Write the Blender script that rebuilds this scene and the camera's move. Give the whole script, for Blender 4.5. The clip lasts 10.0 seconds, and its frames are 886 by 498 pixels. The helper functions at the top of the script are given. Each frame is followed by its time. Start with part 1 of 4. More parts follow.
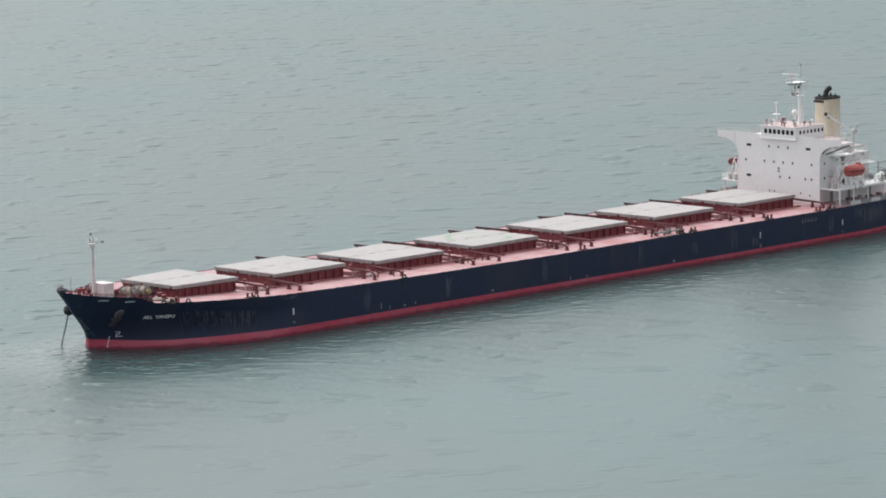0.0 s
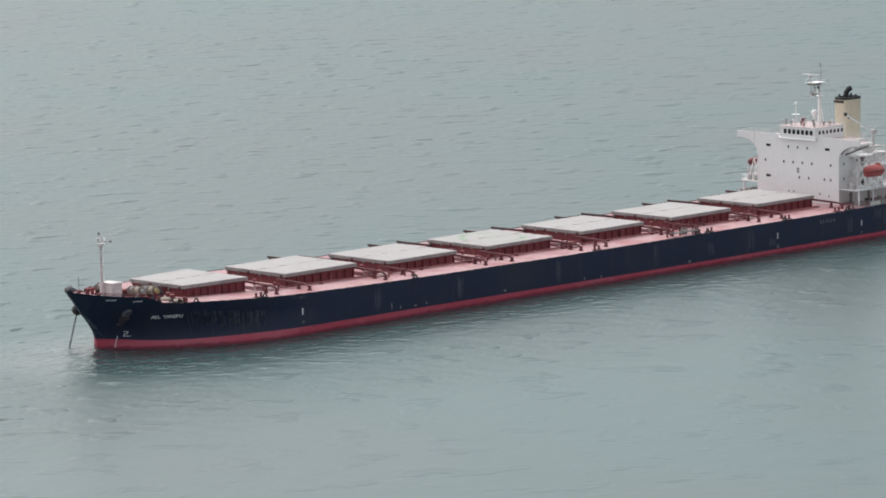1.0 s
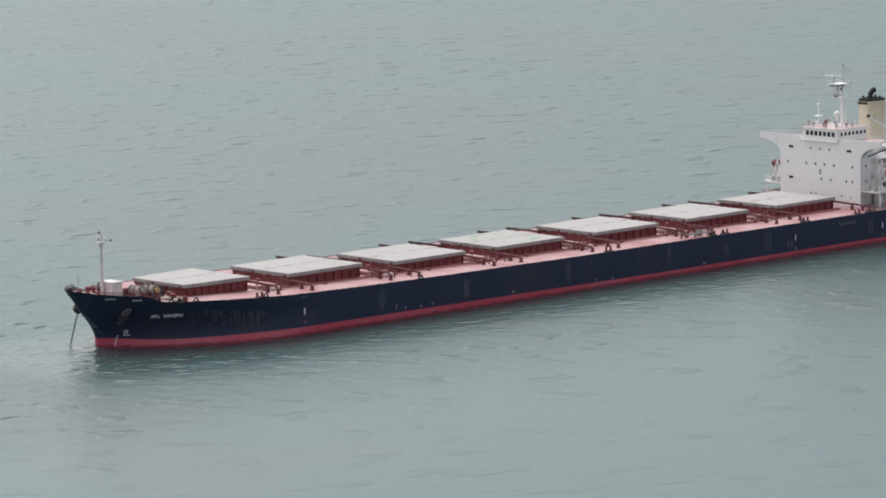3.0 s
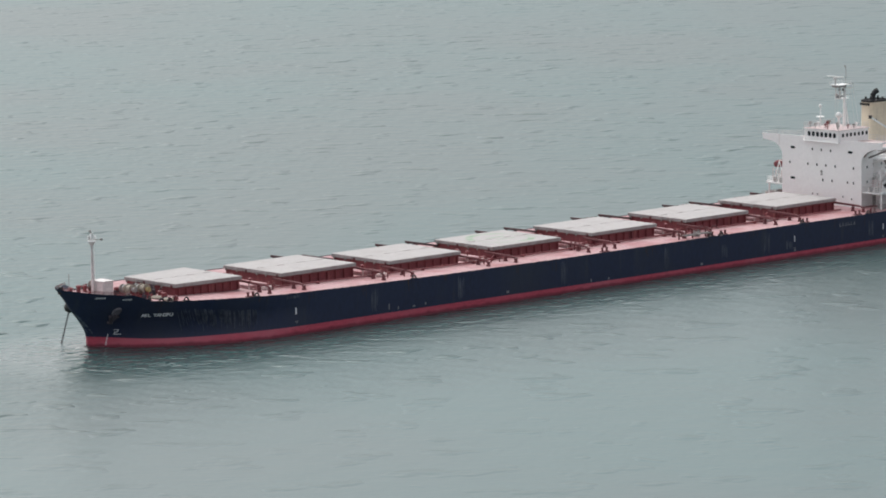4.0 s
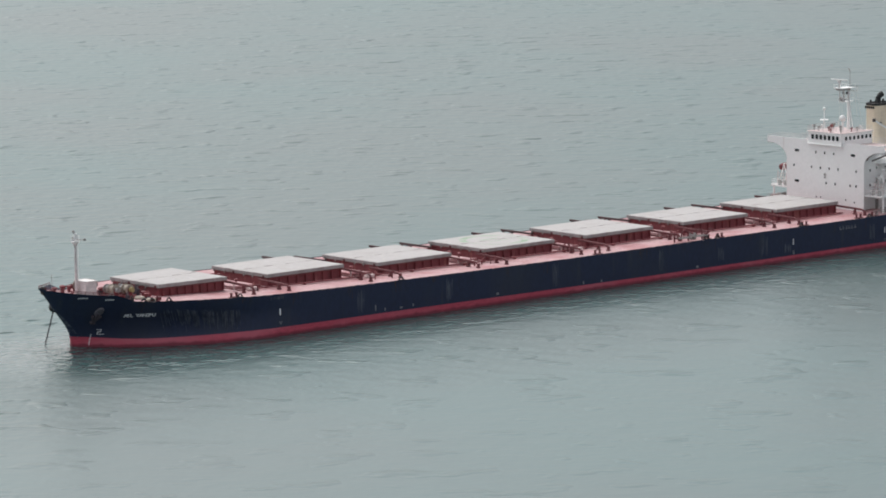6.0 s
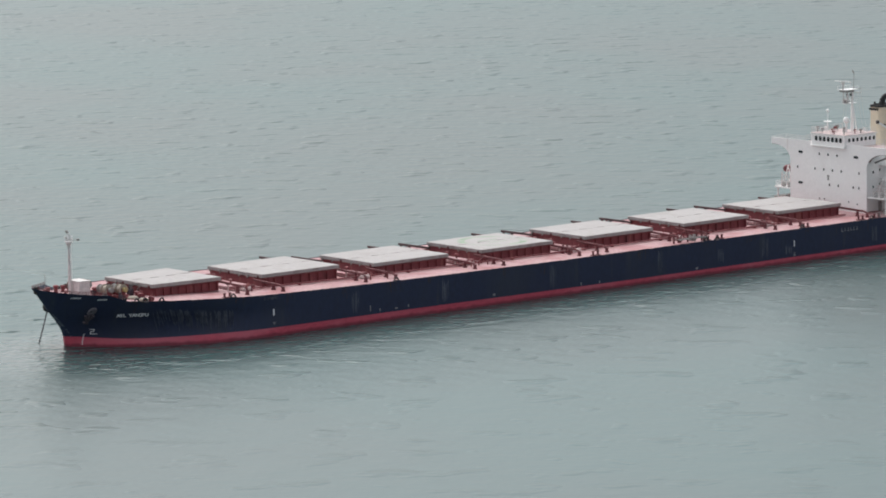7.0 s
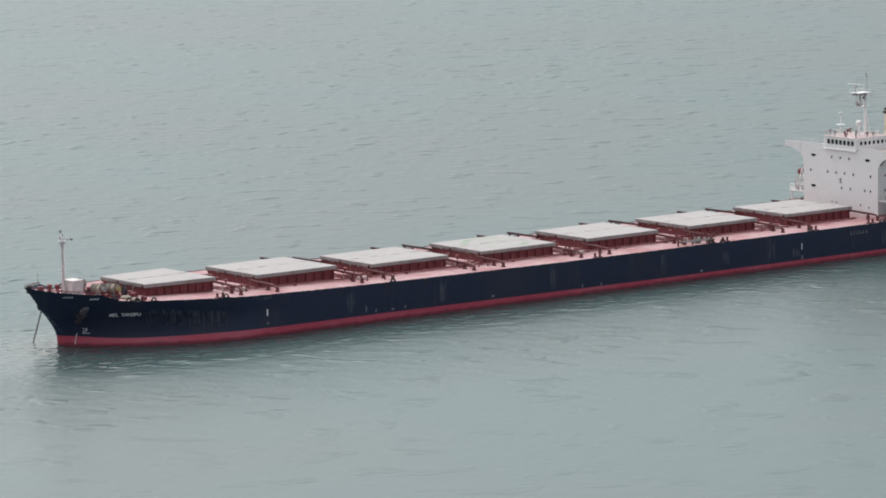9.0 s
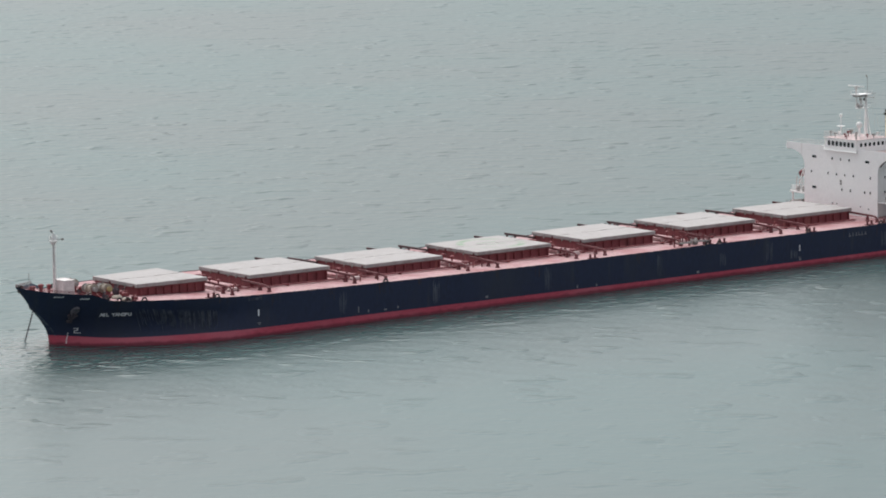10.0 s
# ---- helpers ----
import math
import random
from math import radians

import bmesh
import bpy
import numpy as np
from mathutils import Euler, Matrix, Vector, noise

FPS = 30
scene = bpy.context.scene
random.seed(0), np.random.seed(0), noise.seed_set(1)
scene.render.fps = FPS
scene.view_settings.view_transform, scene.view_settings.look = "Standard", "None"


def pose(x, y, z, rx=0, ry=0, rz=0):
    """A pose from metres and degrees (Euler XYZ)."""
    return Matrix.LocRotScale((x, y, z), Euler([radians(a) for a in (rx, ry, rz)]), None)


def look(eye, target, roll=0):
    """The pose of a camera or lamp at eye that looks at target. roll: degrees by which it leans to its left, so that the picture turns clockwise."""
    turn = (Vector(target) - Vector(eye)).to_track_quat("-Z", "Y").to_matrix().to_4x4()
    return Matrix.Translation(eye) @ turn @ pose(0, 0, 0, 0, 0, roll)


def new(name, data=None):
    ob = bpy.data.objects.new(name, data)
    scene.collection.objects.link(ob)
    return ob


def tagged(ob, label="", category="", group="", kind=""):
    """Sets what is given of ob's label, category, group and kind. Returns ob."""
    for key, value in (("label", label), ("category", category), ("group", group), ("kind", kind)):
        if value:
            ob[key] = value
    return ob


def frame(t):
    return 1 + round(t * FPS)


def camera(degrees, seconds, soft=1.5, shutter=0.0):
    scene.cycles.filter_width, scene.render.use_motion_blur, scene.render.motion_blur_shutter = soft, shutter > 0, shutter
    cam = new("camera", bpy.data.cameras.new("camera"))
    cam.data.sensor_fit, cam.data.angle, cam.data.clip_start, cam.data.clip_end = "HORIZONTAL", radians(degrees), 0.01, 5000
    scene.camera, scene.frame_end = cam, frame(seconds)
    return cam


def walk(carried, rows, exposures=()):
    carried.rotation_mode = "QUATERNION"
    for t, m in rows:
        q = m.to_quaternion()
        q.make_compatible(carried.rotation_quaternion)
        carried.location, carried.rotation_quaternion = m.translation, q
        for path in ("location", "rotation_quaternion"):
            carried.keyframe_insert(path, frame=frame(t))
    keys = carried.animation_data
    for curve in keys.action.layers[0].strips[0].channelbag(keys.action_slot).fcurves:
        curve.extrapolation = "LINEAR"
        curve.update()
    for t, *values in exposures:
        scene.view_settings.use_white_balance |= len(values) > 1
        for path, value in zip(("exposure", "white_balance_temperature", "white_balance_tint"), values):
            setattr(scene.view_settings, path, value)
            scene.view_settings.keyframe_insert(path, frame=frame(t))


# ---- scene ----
cam = camera(11.913, 10.0, soft=1.8)
PATH = [
    (0, (-450.998, -504.207, 109.422), (56.480, -31.691, 13.531), -0.723),
    (0.5, (-447.044, -507.059, 109.100), (56.619, -30.440, 13.404), -0.766),
    (1, (-443.023, -509.973, 108.791), (56.738, -29.223, 13.301), -0.779),
    (1.5, (-439.138, -512.994, 108.539), (56.874, -28.349, 13.190), -0.782),
    (2, (-435.192, -516.179, 108.401), (57.072, -27.699, 13.198), -0.777),
    (2.5, (-431.333, -519.599, 108.451), (57.276, -27.477, 13.181), -0.774),
    (4, (-419.530, -530.620, 109.163), (58.625, -28.473, 13.164), -0.627),
    (4.5, (-415.623, -534.501, 109.344), (59.094, -29.127, 13.216), -0.626),
    (5, (-411.753, -538.498, 109.470), (59.401, -29.803, 13.328), -0.614),
    (5.5, (-407.891, -542.542, 109.499), (59.549, -30.410, 13.475), -0.603),
    (7, (-395.730, -554.821, 109.351), (60.053, -32.201, 13.805), -0.575),
    (7.5, (-391.578, -558.829, 109.238), (60.146, -32.647, 13.958), -0.573),
    (8, (-387.417, -562.789, 109.085), (60.088, -32.967, 14.068), -0.574),
    (8.5, (-383.335, -566.732, 108.902), (59.981, -33.350, 14.170), -0.589),
    (9, (-379.201, -570.658, 108.717), (60.053, -33.894, 14.164), -0.587),
    (9.5, (-375.066, -574.591, 108.548), (60.139, -34.502, 14.204), -0.581),
    (10, (-370.807, -578.532, 108.404), (60.722, -35.450, 14.353), -0.582),
]
walk(cam, [(t, look(e, g, r)) for t, e, g, r in PATH], exposures=[(0, 0.69), (0.4, 0.62), (5, 0.56), (10, 0.54)])

# ---- sky, sun ----
world = bpy.data.worlds.new("overcast_sky")
scene.world = world
world.use_nodes = True
wn = world.node_tree
wn.nodes.clear()
sky = wn.nodes.new("ShaderNodeTexSky")
sky.sky_type = "NISHITA"
sky.sun_disc = False
sky.sun_elevation = radians(54)
sky.sun_rotation = radians(9)
sky.air_density, sky.dust_density, sky.ozone_density = 1.0, 4.0, 1.0
grey = wn.nodes.new("ShaderNodeHueSaturation")
grey.inputs["Saturation"].default_value = 0.23
back = wn.nodes.new("ShaderNodeBackground")
back.inputs["Strength"].default_value = 0.15
wout = wn.nodes.new("ShaderNodeOutputWorld")
wn.links.new(sky.outputs["Color"], grey.inputs["Color"])
wn.links.new(grey.outputs["Color"], back.inputs["Color"])
wn.links.new(back.outputs["Background"], wout.inputs["Surface"])

sun_data = bpy.data.lights.new("sun", "SUN")
sun_data.energy, sun_data.angle, sun_data.color = 0.6, radians(50), (1.0, 0.97, 0.93)
sun = new("sun", sun_data)
sun.matrix_world = look((100 + 37, 234, 326), (100, 0, 0))


# ---- materials ----
def mat(name, color, rough=0.6, low_band=None, metal=0.0, spec=0.5, spots=None, spot_scale=0.3, spot_range=(0.55, 0.7), grain=0.12, grain_scale=2.0, stretch=(1, 1, 1), bump=0.0, bump_scale=4.0, streaks=None, streak_range=(0.6, 0.75), streak_scale=(0.8, 0.8, 0.05)):
    """Paint or metal with broad tone changes, grain, stains of one other colour and vertical streaks of a third."""
    m = bpy.data.materials.new(name)
    m.use_nodes = True
    nt = m.node_tree
    bsdf = nt.nodes["Principled BSDF"]
    bsdf.inputs["Roughness"].default_value, bsdf.inputs["Metallic"].default_value = rough, metal
    bsdf.inputs["Specular IOR Level"].default_value = spec
    co = nt.nodes.new("ShaderNodeTexCoord")

    def tex(scale, vec=(1, 1, 1), detail=4):
        mp = nt.nodes.new("ShaderNodeMapping")
        mp.inputs["Scale"].default_value = vec
        nt.links.new(co.outputs["Object"], mp.inputs["Vector"])
        n = nt.nodes.new("ShaderNodeTexNoise")
        n.inputs["Scale"].default_value, n.inputs["Detail"].default_value = scale, detail
        nt.links.new(mp.outputs["Vector"], n.inputs["Vector"])
        return n.outputs["Fac"]

    def ramp(fac, lo, hi, a, b):
        r = nt.nodes.new("ShaderNodeMapRange")
        for k, v in (("From Min", lo), ("From Max", hi), ("To Min", a), ("To Max", b)):
            r.inputs[k].default_value = v
        nt.links.new(fac, r.inputs["Value"])
        return r.outputs["Result"]

    def mix(fac, a, b, how="MIX"):
        x = nt.nodes.new("ShaderNodeMix")
        x.data_type, x.blend_type = "RGBA", how
        for sock, v in ((0, fac), (6, a), (7, b)):
            if hasattr(v, "links"):
                nt.links.new(v, x.inputs[sock])
            else:
                x.inputs[sock].default_value = v
        return x.outputs[2]

    rgb = (*color, 1)
    dark = (*[c * (1 - 2.2 * grain) for c in color], 1)
    light = (*[min(1, c * (1 + 1.2 * grain)) for c in color], 1)
    col = mix(ramp(tex(grain_scale, stretch), 0.3, 0.7, 0, 1), dark, light)
    col = mix(ramp(tex(grain_scale * 0.12, stretch), 0.35, 0.65, 0, 0.6), col, rgb)
    if spots:
        col = mix(ramp(tex(spot_scale, stretch, 8), *spot_range, 0, 0.85), col, (*spots, 1))
    if streaks:
        col = mix(ramp(tex(1.0, streak_scale, 6), *streak_range, 0, 0.8), col, (*streaks, 1))
    if low_band:
        # second colour low down, with a ragged upper edge
        edge, band = low_band
        sep = nt.nodes.new("ShaderNodeSeparateXYZ")
        nt.links.new(co.outputs["Object"], sep.inputs["Vector"])
        wob = nt.nodes.new("ShaderNodeMath")
        wob.operation = "MULTIPLY_ADD"
        nt.links.new(tex(0.5, (1, 1, 0.3), 6), wob.inputs[0])
        wob.inputs[1].default_value = 0.9
        nt.links.new(sep.outputs["Z"], wob.inputs[2])
        col = mix(ramp(wob.outputs["Value"], edge + 0.27, edge + 0.65, 0.85, 0), col, (*band, 1))
    nt.links.new(col, bsdf.inputs["Base Color"])
    if bump:
        b = nt.nodes.new("ShaderNodeBump")
        b.inputs["Strength"].default_value, b.inputs["Distance"].default_value = 1.0, bump
        nt.links.new(tex(bump_scale), b.inputs["Height"])
        nt.links.new(b.outputs["Normal"], bsdf.inputs["Normal"])
    return m


NAVY = mat("navy_hull_paint", (0.0135, 0.0212, 0.055), 0.55, spec=0.35, spots=(0.027, 0.032, 0.05), spot_scale=0.1, spot_range=(0.52, 0.74), stretch=(1, 1, 0.5), streaks=(0.042, 0.044, 0.055), streak_range=(0.6, 0.82), streak_scale=(0.5, 0.5, 0.06), bump=0.01, bump_scale=0.6)
BOOTRED = mat("red_boot_topping", (0.44, 0.066, 0.104), 0.6, low_band=(0.45, (0.15, 0.024, 0.042)), spec=0.3, spots=(0.45, 0.125, 0.165), spot_scale=0.16, spot_range=(0.48, 0.7), stretch=(0.5, 0.5, 1.5), streaks=(0.34, 0.06, 0.09), streak_range=(0.6, 0.8))
DECK = mat("faded_red_deck_paint", (0.44, 0.265, 0.275), 0.75, spots=(0.32, 0.12, 0.13), spot_scale=0.16, spot_range=(0.45, 0.66), grain=0.16, streaks=(0.5, 0.38, 0.37), streak_scale=(0.15, 0.9, 1.0), streak_range=(0.58, 0.78))
COAM = mat("dark_red_paint", (0.2, 0.042, 0.05), 0.65, spots=(0.12, 0.03, 0.035), spot_scale=0.5, streaks=(0.3, 0.1, 0.09), streak_scale=(1.2, 1.2, 0.2), streak_range=(0.58, 0.7))
RAIL = mat("rusty_brown_red_steel", (0.13, 0.03, 0.036), 0.7, spots=(0.085, 0.03, 0.03), spot_scale=0.8)
OILY = mat("dark_oily_rusty_steel", (0.055, 0.028, 0.03), 0.7, spots=(0.1, 0.03, 0.034), spot_scale=0.8)
COVER = mat("off_white_cover_paint", (0.375, 0.358, 0.353), 0.75, spots=(0.32, 0.295, 0.285), spot_scale=0.32, spot_range=(0.5, 0.78), grain=0.06, grain_scale=1.2, streaks=(0.3, 0.27, 0.26), streak_scale=(0.12, 1.1, 1.0), streak_range=(0.64, 0.9))
EDGE = mat("grey_white_cover_edge", (0.33, 0.31, 0.305), 0.75, spots=(0.24, 0.2, 0.19), spot_scale=0.6, spot_range=(0.48, 0.7), grain=0.1, streaks=(0.2, 0.14, 0.13), streak_scale=(1.4, 1.4, 0.3), streak_range=(0.64, 0.8))
WHITE = mat("white_house_paint", (0.85, 0.85, 0.84), 0.6, spots=(0.8, 0.79, 0.775), spot_scale=0.2, grain=0.025, streaks=(0.5, 0.43, 0.4), streak_range=(0.68, 0.84))
CREAM = mat("cream_funnel_paint", (0.76, 0.66, 0.52), 0.6, grain=0.05, streaks=(0.55, 0.46, 0.37), streak_range=(0.62, 0.8))
BLACK = mat("sooty_black_paint", (0.02, 0.02, 0.022), 0.7)
GLASS = mat("dark_window_glass", (0.012, 0.016, 0.02), 0.12, grain=0.0)
ORANGE = mat("orange_lifeboat_shell", (0.5, 0.11, 0.1), 0.6, spots=(0.5, 0.2, 0.18), spot_scale=0.6)
GREY = mat("weathered_grey_steel", (0.3, 0.29, 0.28), 0.6, spots=(0.2, 0.12, 0.09), spot_scale=0.7)
DARK = mat("dark_wet_steel", (0.04, 0.035, 0.035), 0.6, grain=0.2)
LETTER = mat("white_lettering", (0.72, 0.72, 0.75), 0.6, grain=0.2)
ROPE = mat("pale_rope", (0.34, 0.3, 0.25), 0.9, grain=0.15)
YELLOW = mat("yellow_paint", (0.36, 0.29, 0.13), 0.7)
ROOF = mat("pale_pink_roof_paint", (0.6, 0.48, 0.47), 0.7, spots=(0.5, 0.34, 0.33), spot_scale=0.6)
DULL = mat("dull_off_white_paint", (0.64, 0.61, 0.6), 0.7, spots=(0.52, 0.46, 0.44), spot_scale=0.5, streaks=(0.4, 0.3, 0.27), streak_range=(0.64, 0.8))
MAROON = mat("faded_maroon_boat_shell", (0.2, 0.045, 0.055), 0.65, spots=(0.3, 0.13, 0.14), spot_scale=0.7)
GREEN = mat("faded_green_paint", (0.24, 0.33, 0.235), 0.75, spots=(0.365, 0.355, 0.34), spot_scale=0.22, spot_range=(0.42, 0.58))


def water_material():
    m = bpy.data.materials.new("rippled_sea_water")
    m.use_nodes = True
    nt = m.node_tree
    b = nt.nodes["Principled BSDF"]
    b.inputs["Roughness"].default_value = 0.34
    b.inputs["IOR"].default_value = 1.333
    co = nt.nodes.new("ShaderNodeTexCoord")

    def noise_tex(scale, detail, along=0, stretch=1.0):
        """Noise whose blots are drawn out towards one compass angle."""
        mp = nt.nodes.new("ShaderNodeMapping")
        mp.vector_type = "TEXTURE"
        mp.inputs["Rotation"].default_value = (0, 0, radians(along))
        mp.inputs["Scale"].default_value = (stretch, 1, 1)
        n = nt.nodes.new("ShaderNodeTexNoise")
        n.inputs["Scale"].default_value, n.inputs["Detail"].default_value = scale, detail
        nt.links.new(co.outputs["Object"], mp.inputs["Vector"])
        nt.links.new(mp.outputs["Vector"], n.inputs["Vector"])
        return n.outputs["Fac"]

    def spread(fac, lo, hi, a, c):
        r = nt.nodes.new("ShaderNodeMapRange")
        for k, v in (("From Min", lo), ("From Max", hi), ("To Min", a), ("To Max", c)):
            r.inputs[k].default_value = v
        nt.links.new(fac, r.inputs["Value"])
        return r.outputs["Result"]

    # gusts: patches where the ripples stand higher
    gust = spread(noise_tex(0.012, 3, 137, 1.6), 0.35, 0.68, 0.45, 1.0)
    # the ship shelters the water on its lee side
    sep = nt.nodes.new("ShaderNodeSeparateXYZ")
    place = nt.nodes.new("ShaderNodeNewGeometry")
    nt.links.new(place.outputs["Position"], sep.inputs["Vector"])
    calm = nt.nodes.new("ShaderNodeMath")
    calm.operation = "MULTIPLY"
    nt.links.new(gust, calm.inputs[0])
    chop = nt.nodes.new("ShaderNodeMath")
    chop.operation = "MULTIPLY"
    nt.links.new(spread(sep.outputs["Y"], -75, -22, 0.2, 1.0), chop.inputs[0])
    nt.links.new(spread(sep.outputs["Y"], -16, 30, 1.0, 0.75), chop.inputs[1])
    nt.links.new(chop.outputs["Value"], calm.inputs[1])
    # confused small chop close to the side of the ship
    def times(a, c):
        n = nt.nodes.new("ShaderNodeMath")
        n.operation = "MULTIPLY"
        nt.links.new(a, n.inputs[0])
        nt.links.new(c, n.inputs[1])
        return n.outputs["Value"]
    near = times(spread(sep.outputs["Y"], -42, -18, 0, 1), spread(sep.outputs["Y"], 0, 20, 1, 0))
    near = times(near, spread(sep.outputs["X"], -22, 0, 0, 1))
    # the sheltered water is smoother, the slick beside the hull smoothest
    blur = nt.nodes.new("ShaderNodeMath")
    blur.operation = "SUBTRACT"
    nt.links.new(spread(sep.outputs["Y"], -75, -30, 0.32, 0.38), blur.inputs[0])
    nt.links.new(spread(near, 0, 1, 0, 0.22), blur.inputs[1])
    nt.links.new(blur.outputs["Value"], b.inputs["Roughness"])
    open_sea = times(calm.outputs["Value"], spread(near, 0, 1, 1, 0.1))
    last = None
    # scattered wavelets, soft chop and fine ripples all over; long soft ripples beside the hull
    for scale, along, stretch, dist, lo, hi, power in (
            (0.135, 137, 1.25, 2.7, 0.58, 0.9, open_sea),
            (0.26, 130, 1.1, 0.34, 0.2, 0.8, open_sea),
            (1.3, 140, 1.2, 0.025, 0.2, 0.8, calm.outputs["Value"]),
            (0.42, 150, 1.2, 0.48, 0.25, 0.75, near)):
        bp = nt.nodes.new("ShaderNodeBump")
        bp.inputs["Distance"].default_value = dist
        nt.links.new(power, bp.inputs["Strength"])
        nt.links.new(spread(noise_tex(scale, 2, along, stretch), lo, hi, 0, 1), bp.inputs["Height"])
        if last:
            nt.links.new(last.outputs["Normal"], bp.inputs["Normal"])
        last = bp
    nt.links.new(last.outputs["Normal"], b.inputs["Normal"])
    mx = nt.nodes.new("ShaderNodeMix")
    mx.data_type = "RGBA"
    mx.inputs[6].default_value, mx.inputs[7].default_value = (0.048, 0.083, 0.083, 1), (0.036, 0.089, 0.089, 1)
    nt.links.new(spread(noise_tex(0.008, 3, 137, 0.8), 0.38, 0.62, 0, 1), mx.inputs[0])
    nt.links.new(mx.outputs[2], b.inputs["Base Color"])
    return m


WATER = water_material()


# ---- building helpers ----
def mesh_of(name, bm, *mats):
    me = bpy.data.meshes.new(name)
    bmesh.ops.recalc_face_normals(bm, faces=bm.faces[:])
    bm.to_mesh(me)
    bm.free()
    for m in mats:
        me.materials.append(m)
    return me


def part(name, bm, material, parent, label=""):
    mats = material if isinstance(material, (list, tuple)) else [material]
    ob = new(name, mesh_of(name, bm, *mats))
    ob.parent = parent
    return tagged(ob, label)


def shared(name, me, parent, m):
    ob = new(name, me)
    ob.parent = parent
    ob.matrix_local = m
    return ob


def box(bm, x0, x1, y0, y1, z0, z1, bevel=0.0, mi=0):
    vs = [bm.verts.new((x, y, z)) for x in (x0, x1) for y in (y0, y1) for z in (z0, z1)]
    fs = [bm.faces.new([vs[i] for i in q]) for q in ((0, 1, 3, 2), (4, 6, 7, 5), (0, 4, 5, 1), (2, 3, 7, 6), (0, 2, 6, 4), (1, 5, 7, 3))]
    for f in fs:
        f.material_index = mi
    if bevel:
        es = list({e for f in fs for e in f.edges})
        bmesh.ops.bevel(bm, geom=es, offset=bevel, segments=2, affect="EDGES", clamp_overlap=True)
    return vs


def tube(bm, a, b, r0, r1=None, n=8, mi=0):
    a, b = Vector(a), Vector(b)
    r1 = r0 if r1 is None else r1
    q = (b - a).to_track_quat("Z", "Y")
    rings = []
    for p, r in ((a, r0), (b, r1)):
        rings.append([bm.verts.new(p + q @ Vector((r * math.cos(i * math.tau / n), r * math.sin(i * math.tau / n), 0))) for i in range(n)])
    fs = [bm.faces.new((rings[0][i], rings[0][(i + 1) % n], rings[1][(i + 1) % n], rings[1][i])) for i in range(n)]
    fs += [bm.faces.new(rings[0][::-1]), bm.faces.new(rings[1])]
    for f in fs:
        f.material_index = mi


def beam(bm, a, b, w, h):
    """A square bar from a to b."""
    a, b = Vector(a), Vector(b)
    q = (b - a).to_track_quat("X", "Z")
    L = (b - a).length
    vs = [bm.verts.new(a + q @ Vector((x, y, z))) for x in (0, L) for y in (-w / 2, w / 2) for z in (-h / 2, h / 2)]
    for i in ((0, 1, 3, 2), (4, 6, 7, 5), (0, 4, 5, 1), (2, 3, 7, 6), (0, 2, 6, 4), (1, 5, 7, 3)):
        bm.faces.new([vs[k] for k in i])


def lathe(bm, rows, centre=(0, 0, 0), n=16, axis="Z"):
    """Turns rows of (radius, height) round an axis."""
    turn = {"Z": Matrix.Identity(3), "X": Matrix.Rotation(radians(90), 3, "Y"), "Y": Matrix.Rotation(radians(-90), 3, "X")}[axis]
    rings = [[bm.verts.new(Vector(centre) + turn @ Vector((r * math.cos(i * math.tau / n), r * math.sin(i * math.tau / n), h))) for i in range(n)] for r, h in rows]
    for p, q in zip(rings, rings[1:]):
        for i in range(n):
            bm.faces.new((p[i], p[(i + 1) % n], q[(i + 1) % n], q[i]))
    bm.faces.new(rings[0][::-1])
    bm.faces.new(rings[-1])


def lerp_rows(rows, x):
    return float(np.interp(x, [r[0] for r in rows], [r[1] for r in rows]))


# ---- sea ----
def build_sea():
    turn = radians(47)
    # spacing is fine round the anchorage and grows towards the horizon
    far = [150 * 1.35 ** k for k in range(1, 12)]
    us = np.concatenate([-380 - np.array(far[::-1]), np.arange(-380, 640, 1.5), 640 + np.array(far)])
    vs = np.concatenate([-240 - np.array(far[::-1]), np.arange(-240, 240, 1.2), 240 + np.array(far)])
    U, V = np.meshgrid(us, vs, indexing="ij")
    X = 100 + U * math.cos(turn) - V * math.sin(turn)
    Y = U * math.sin(turn) + V * math.cos(turn)
    Z = np.zeros_like(X)
    rng = np.random.RandomState(4)
    for k in range(46):
        lam = rng.uniform(4.5, 13.0)
        ang = radians(140) + rng.normal(0, 0.9)
        Z += 0.0005 * lam ** 0.8 * np.sin(math.tau / lam * (X * math.cos(ang) + Y * math.sin(ang)) + rng.uniform(0, 6.28))
    fade = np.clip((625 - U) / 120, 0, 1) * np.clip((U + 375) / 100, 0, 1) * np.clip((235 - np.abs(V)) / 40, 0, 1)
    Z *= fade
    n, m = X.shape
    verts = np.stack([X, Y, Z], -1).reshape(-1, 3)
    a = (np.arange(n - 1)[:, None] * m + np.arange(m - 1)[None]).ravel()
    faces = np.stack([a, a + m, a + m + 1, a + 1], -1)
    me = bpy.data.meshes.new("water")
    me.from_pydata(verts.tolist(), [], faces.tolist())
    me.polygons.foreach_set("use_smooth", np.ones(len(faces), dtype=bool))
    me.materials.append(WATER)
    return tagged(new("water", me), "grey-green open sea with small wind ripples", "sea", kind="structure")


sea = build_sea()

